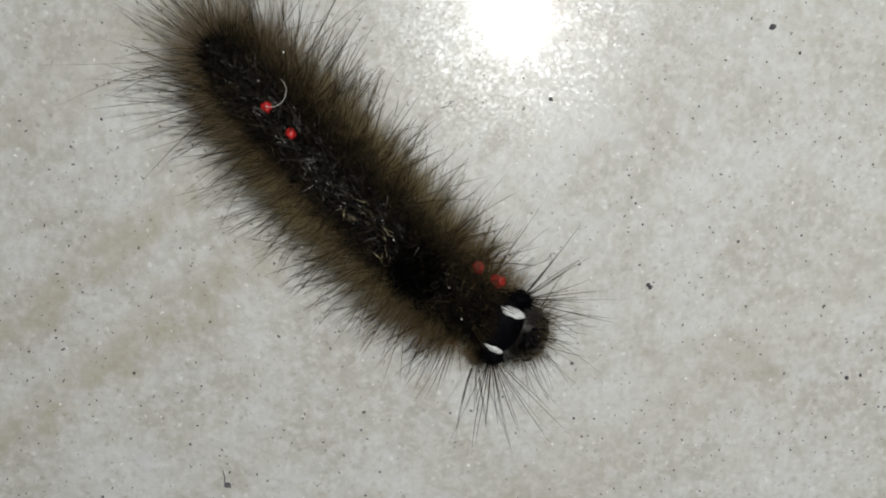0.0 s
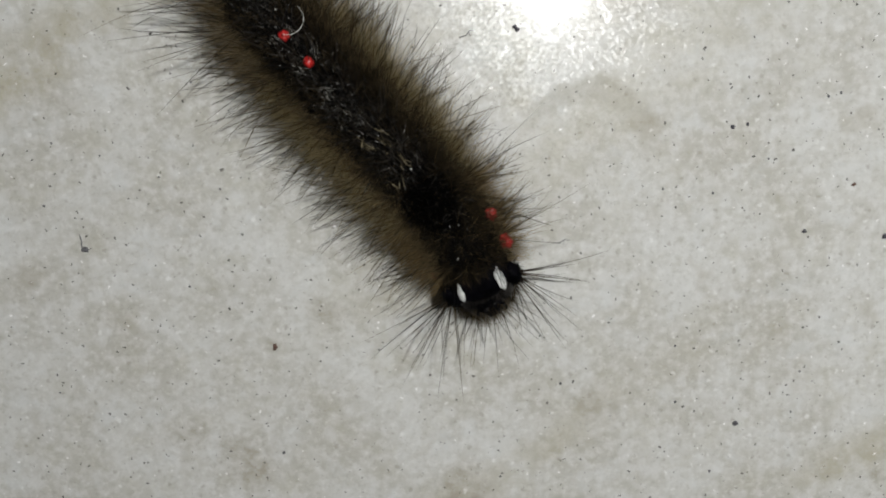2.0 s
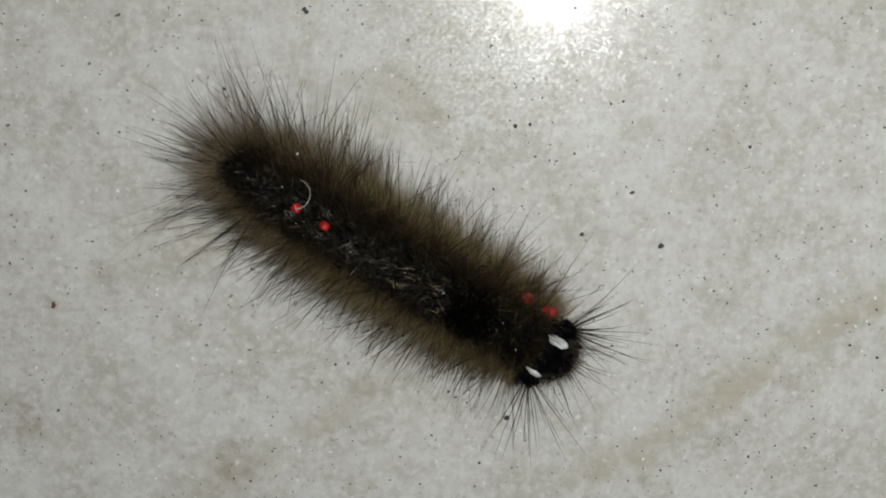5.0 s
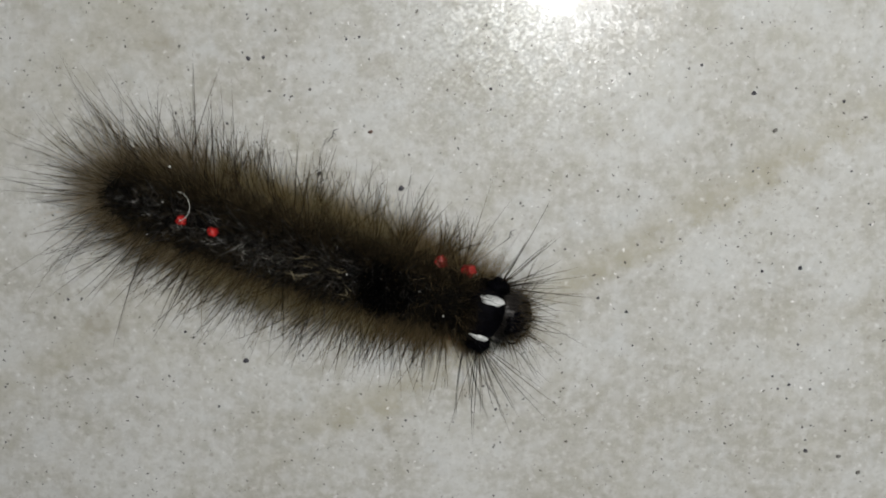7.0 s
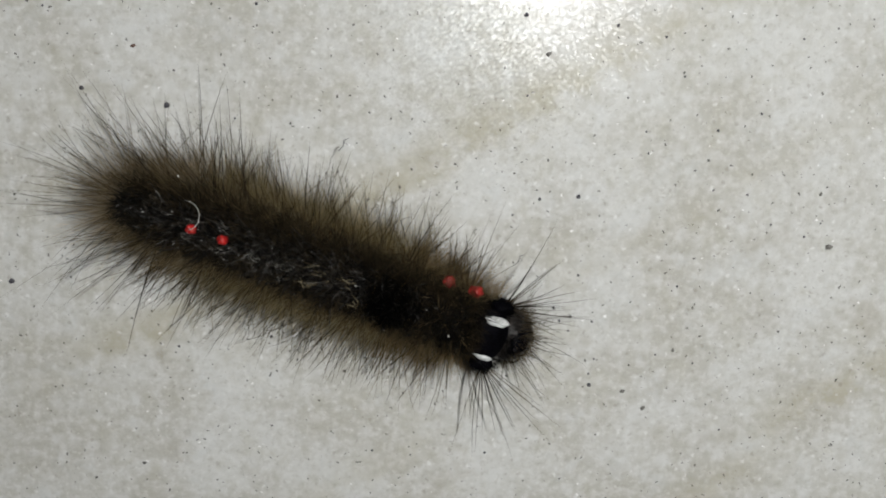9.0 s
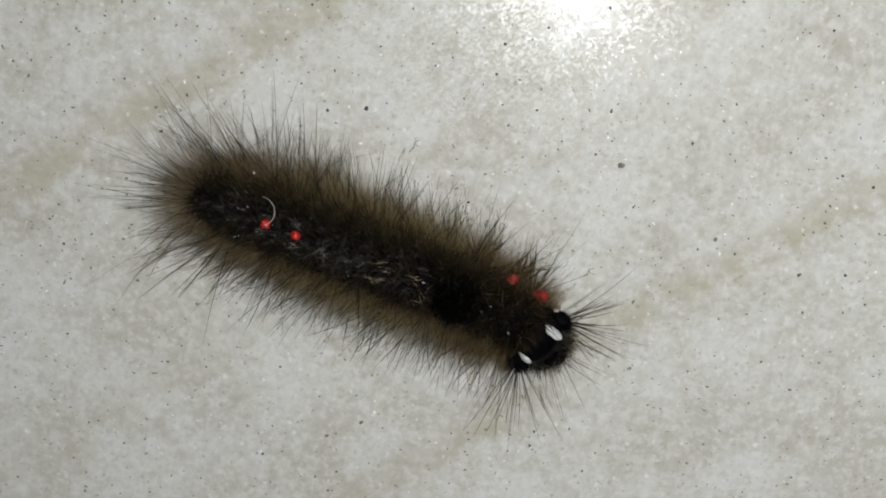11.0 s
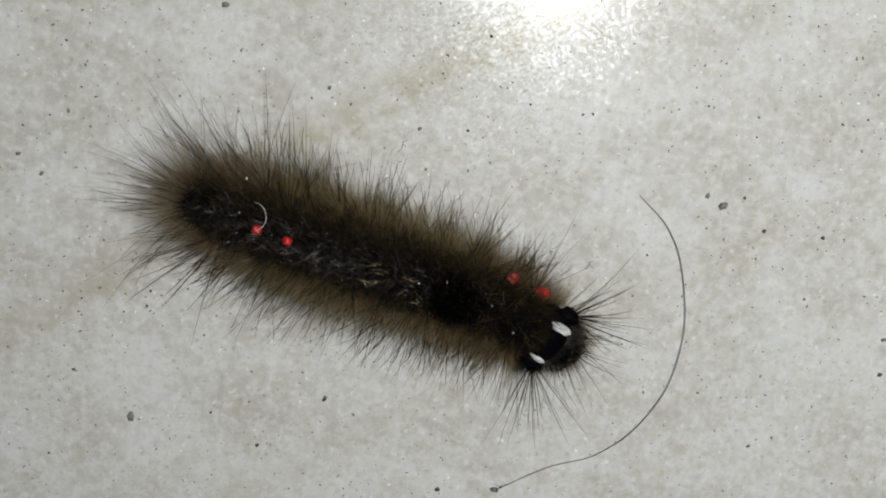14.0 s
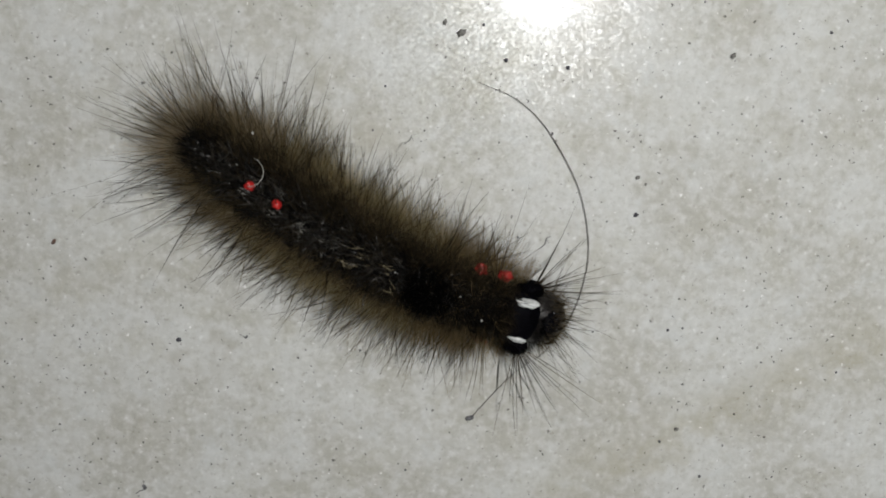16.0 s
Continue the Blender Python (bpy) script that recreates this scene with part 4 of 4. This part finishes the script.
specks(DARK_CRUMB, 0.26, (
    (-28.9, -20.0, 10), (-26.4, -33.8, 12), (-24.5, -0.1, 11), (-23.0, -22.3, 14), (-19.7, -0.7, 10), (-18.4, -29.0, 12), (21.5, -7.5, 11), (31.0, -11.0, 14),
    (36.8, -10.5, 10), (40.4, -29.7, 12), (61.6, -38.1, 11), (66.8, -54.3, 14), (71.6, -38.4, 10), (77.2, -64.7, 12), (87.8, -29.8, 11), (90.1, -38.9, 14),
    (97.2, -53.5, 10), (99.4, -23.4, 12), (101.6, -26.6, 11), (105.4, -31.0, 14), (106.7, -53.0, 10), (109.1, -36.5, 12), (111.7, -22.2, 11), (113.2, -69.0, 14),
    (116.4, -38.4, 10), (134.7, -26.1, 12), (162.1, -42.7, 11), (167.2, -50.5, 14), (178.3, -37.2, 10), (183.7, -37.3, 12)))
specks(GREY_CRUMB, 0.3, (
    (-26.8, -26.2, 10), (-24.7, 2.7, 12), (-23.7, 2.9, 11), (-22.0, -11.1, 14), (-19.3, -24.2, 10), (20.8, -5.0, 12), (28.3, -9.7, 11), (36.0, -23.4, 14),
    (37.5, -2.1, 10), (46.5, -13.4, 12), (63.8, -53.2, 11), (71.0, -31.7, 14), (76.2, -66.0, 10), (87.5, -36.8, 12), (88.4, -45.0, 11), (90.4, -35.3, 14),
    (97.3, -48.2, 10), (100.6, -71.0, 12), (104.6, -55.7, 11), (105.8, -47.6, 14), (108.0, -21.5, 10), (111.1, -68.1, 12), (111.9, -41.8, 11), (114.3, -26.7, 14),
    (123.5, -39.0, 10), (161.0, -39.2, 12), (162.9, -38.7, 11), (177.1, -44.6, 14), (182.0, -45.1, 10)))
specks(DARK_CRUMB, 0.26, (
    (-18.8, -46.0, 9), (-6.4, -36.6, 11), (21.0, -61.3, 10), (37.4, -49.1, 13), (41.7, -20.2, 9), (65.4, -52.1, 11), (80.7, -21.3, 10), (81.8, -20.9, 13),
    (89.0, -54.3, 9), (94.4, -51.0, 11), (99.4, -33.7, 10), (113.4, -67.5, 13), (123.0, -91.3, 9), (143.1, -50.8, 11), (167.1, -44.8, 10), (175.0, -59.2, 13),
    (181.5, -66.5, 9), (190.7, -75.7, 11)))
specks(GREY_CRUMB, 0.3, (
    (-14.0, -45.1, 9), (5.0, -39.2, 11), (28.3, -53.0, 10), (40.5, -58.5, 13), (46.2, -47.0, 9), (75.0, -41.4, 11), (80.7, -39.5, 10), (85.5, -27.6, 13),
    (89.9, -49.3, 9), (95.4, -37.6, 11), (105.0, -40.5, 10), (116.8, -66.8, 13), (130.4, -71.3, 9), (145.1, -87.6, 11), (172.7, -59.8, 10), (175.0, -73.4, 13),
    (182.3, -42.5, 9)))
specks(DARK_CRUMB, 0.26, (
    (-13.2, -24.8, 9), (6.9, -26.4, 11), (35.9, -29.2, 10), (40.8, -56.1, 13), (62.2, -34.6, 9), (75.5, -22.2, 11), (80.9, -64.8, 10), (87.1, -73.1, 13),
    (93.9, -76.2, 9), (96.9, -55.0, 11), (111.8, -39.0, 10), (120.2, -78.7, 13), (134.0, -85.5, 9), (166.9, -43.0, 11), (173.4, -69.2, 10), (178.5, -39.4, 13),
    (186.7, -45.5, 9)))



def loose_strand():
    """One long dark hair lying in a bow on the floor; its ends lift a little."""
    curve = bpy.data.curves.new("hair_strand", "CURVE")
    curve.dimensions, curve.bevel_depth, curve.bevel_resolution, curve.resolution_u = "3D", 0.037 * MM, 2, 16
    line = curve.splines.new("BEZIER")
    knots = ((-4.2, -15.7, 0.10), (0.4, -12.7, 0.15), (5.1, -10.5, 0.2), (9.3, -5.5, 0.26), (10.9, 0.6, 0.3), (9.9, 7.6, 0.26), (7.6, 12.3, 0.18), (4.2, 15.2, 0.10))
    line.bezier_points.add(len(knots) - 1)
    for b, (x, y, z) in zip(line.bezier_points, knots):
        b.co = (x * MM, y * MM, z * MM)
        b.handle_left_type = b.handle_right_type = "AUTO"
    line.bezier_points[0].radius, line.bezier_points[-1].radius = 1.2, 0.7
    curve.materials.append(STRAND)
    ob = new("hair_strand", curve)
    part("clump", blob(0.42, 0.26, 0.2, 12, 0.6, 3, (-4.5, -15.8, 0.16)), DARK_LINT, ob, "grey crumb of lint at its end")
    return tagged(ob, "long thin dark hair lying in a bow on the tile", "hair strand")


STRAND_THING = loose_strand()


def floor_lint(places):
    for k, (x, y, turn, scale) in enumerate(places):
        bm = tube(((-0.5, 0.9, 0.06), (-0.35, 0.3, 0.1), (-0.4, -0.2, 0.08), (0.0, -0.5, 0.06), (0.5, -0.35, 0.06)), (0.05, 0.06, 0.06, 0.05, 0.02), 6)
        bits = blob(0.35, 0.25, 0.14, 10, 0.5, k, (-0.1, -0.45, 0.13))
        ob = new("lint", mesh_of("lint", bm, DARK_LINT))
        ob.matrix_basis = pose(x * MM, y * MM, 0, 0, 0, turn)
        ob.scale = (scale, scale, scale)
        part("clump", bits, DARK_LINT, ob)
        tagged(ob, "tiny curl of dark lint on the floor tile", "lint", "curls of lint on the floor")


floor_lint(((-15.1, -32.5, 0, 1.0), (140.9, -98.9, 120, 0.8), (149.2, -82.2, 60, 0.5)))


# ---------------------------------------------------------------- what moves
# how far the head is bowed, in degrees
NOD_TIMES = (0.0, 0.5, 1.0, 1.8, 2.5, 3.5, 4.2, 5.2, 6.3, 7.5, 8.5, 9.7, 10.8, 11.5, 12.0, 12.5, 13.0, 13.5, 14.5, 15.2, 16.0)
NOD_DEGREES = (0, 5, 26, 26, 4, 6, 24, 10, 0, 6, 8, 8, 28, 24, 20, 0, 10, 13, 28, 14, 4)


def spine(row):
    """The pose of each piece, for one row: time, place of the middle of the back, and headings of tail, rear, middle, front and head."""
    t, x, y, tail, rear, mid, front, face, ahead = row
    stretch = ahead / 15.8
    def heading(s):
        return math.radians(float(np.interp(s, (4.0, 12.0, 20.7, 27.5, 32.5), (tail, rear, mid, front, face))))
    nod = float(np.interp(t, NOD_TIMES, NOD_DEGREES))
    poses = []
    for ob, s, zc in PIECES:
        px, py, steps = x, y, 40
        ds = (s - 17.2) / steps
        for k in range(steps):
            a = heading(17.2 + ds * (k + 0.5))
            w = ds * (stretch if s > 17.2 else 1.0)
            px, py = px + math.cos(a) * w, py + math.sin(a) * w
        dip = nod if s > 34 else nod * 0.6 if s > 31 else 0.0
        back, down = (0.06 * nod, 0.016 * nod) if s > 34 else (0.042 * nod, 0.0) if s > 31 else (0.0, 0.0)
        poses.append(pose((px - math.cos(a) * back) * MM, (py - math.sin(a) * back) * MM, (zc - down) * MM, 0, dip, math.degrees(heading(s))))
    return t, pose(x * MM, y * MM, 0, 0, 0, rear), poses


def motions():
    # time, x and y in mm, five headings in degrees from tail to head, mm from mid back to collar
    first = (
        (0.0, -2.5, -7.1, -49, -47, -49, -40, -27, 15.5),
        (0.5, 0.8, -10.6, -48, -45, -44, -43, -31, 16.0),
        (1.0, 5.0, -15.3, -47, -45, -47, -44, -53, 15.7),
        (1.5, 8.1, -19.5, -50, -46, -49, -52, -76, 15.2),
        (1.8, 10.4, -22.6, -51, -48, -49, -61, -75, 14.5),
        (2.0, 11.3, -23.7, -50, -48, -51, -59, -70, 15.1),
        (2.5, 12.3, -25.2, -49, -48, -47, -42, -46, 15.8),
        (3.0, 15.8, -27.8, -43, -42, -38, -39, -22, 15.1),
        (3.5, 19.4, -29.5, -37, -35, -30, -34, -35, 16.4),
        (4.0, 24.2, -32.1, -35, -34, -32, -34, -44, 15.1),
        (4.2, 26.3, -33.2, -34, -32, -32, -40, -52, 14.8),
    )
    second = (
        (6.3, 43.0, -38.9, -21, -21, -20, -9, 3, 15.2),
        (6.5, 44.9, -39.1, -16, -18, -18, -12, 0, 15.6),
        (7.0, 48.9, -40.2, -15, -15, -12, -14, -14, 16.0),
        (7.5, 54.7, -41.4, -11, -13, -17, -14, -31, 15.6),
        (8.0, 59.7, -42.7, -13, -13, -15, -20, -40, 15.7),
        (8.5, 65.9, -44.5, -10, -15, -20, -17, -24, 15.7),
        (8.7, 67.9, -45.2, -13, -14, -18, -18, -14, 16.3),
    )
    third = (
        (10.8, 94.2, -50.8, -12, -12, -10, -17, -38, 16.1),
        (11.0, 97.0, -51.4, -12, -14, -15, -19, -38, 16.3),
        (11.5, 102.7, -53.0, -17, -15, -16, -24, -32, 16.4),
        (12.0, 110.0, -55.3, -15, -18, -20, -18, -15, 16.7),
        (12.5, 116.5, -57.5, -22, -20, -14, -13, 1, 15.6),
        (13.0, 122.4, -58.8, -14, -14, -10, -7, 1, 17.0),
    )
    fourth = (
        (13.5, 129.9, -60.3, -15, -15, -10, -5, -21, 15.8),
        (14.0, 134.3, -60.9, -12, -10, -11, -15, -28, 17.2),
        (14.5, 141.0, -63.4, -14, -15, -17, -21, -36, 16.6),
        (15.0, 146.3, -65.3, -20, -17, -19, -29, -34, 16.3),
        (15.5, 152.9, -68.6, -20, -22, -25, -18, -17, 16.6),
        (16.0, 159.0, -71.6, -27, -25, -20, -12, -7, 15.8),
    )
    frames = [spine(row) for row in first + second + third + fourth]
    walk(CATERPILLAR, [(t, m) for t, m, _ in frames])
    for k, (ob, s, zc) in enumerate(PIECES):
        walk(ob, [(t, m.inverted() @ poses[k]) for t, m, poses in frames])
    # the loose strand lies still until the head pushes it along
    walk(STRAND_THING, [(t, pose(x * MM, y * MM, 0, 0, 0, turn)) for t, x, y, turn in
                        ((0.0, 153.2, -66.9, 0), (14.5, 153.2, -66.9, 0), (14.7, 153.2, -66.9, 0), (15.0, 158.8, -67.2, -2.5), (15.5, 164.3, -67.9, 10), (16.0, 169.6, -71.2, 23))])
    walk(TORCH, [(t, m @ Matrix.Translation(TORCH_OFFSET)) for t, m in PATH])


motions()
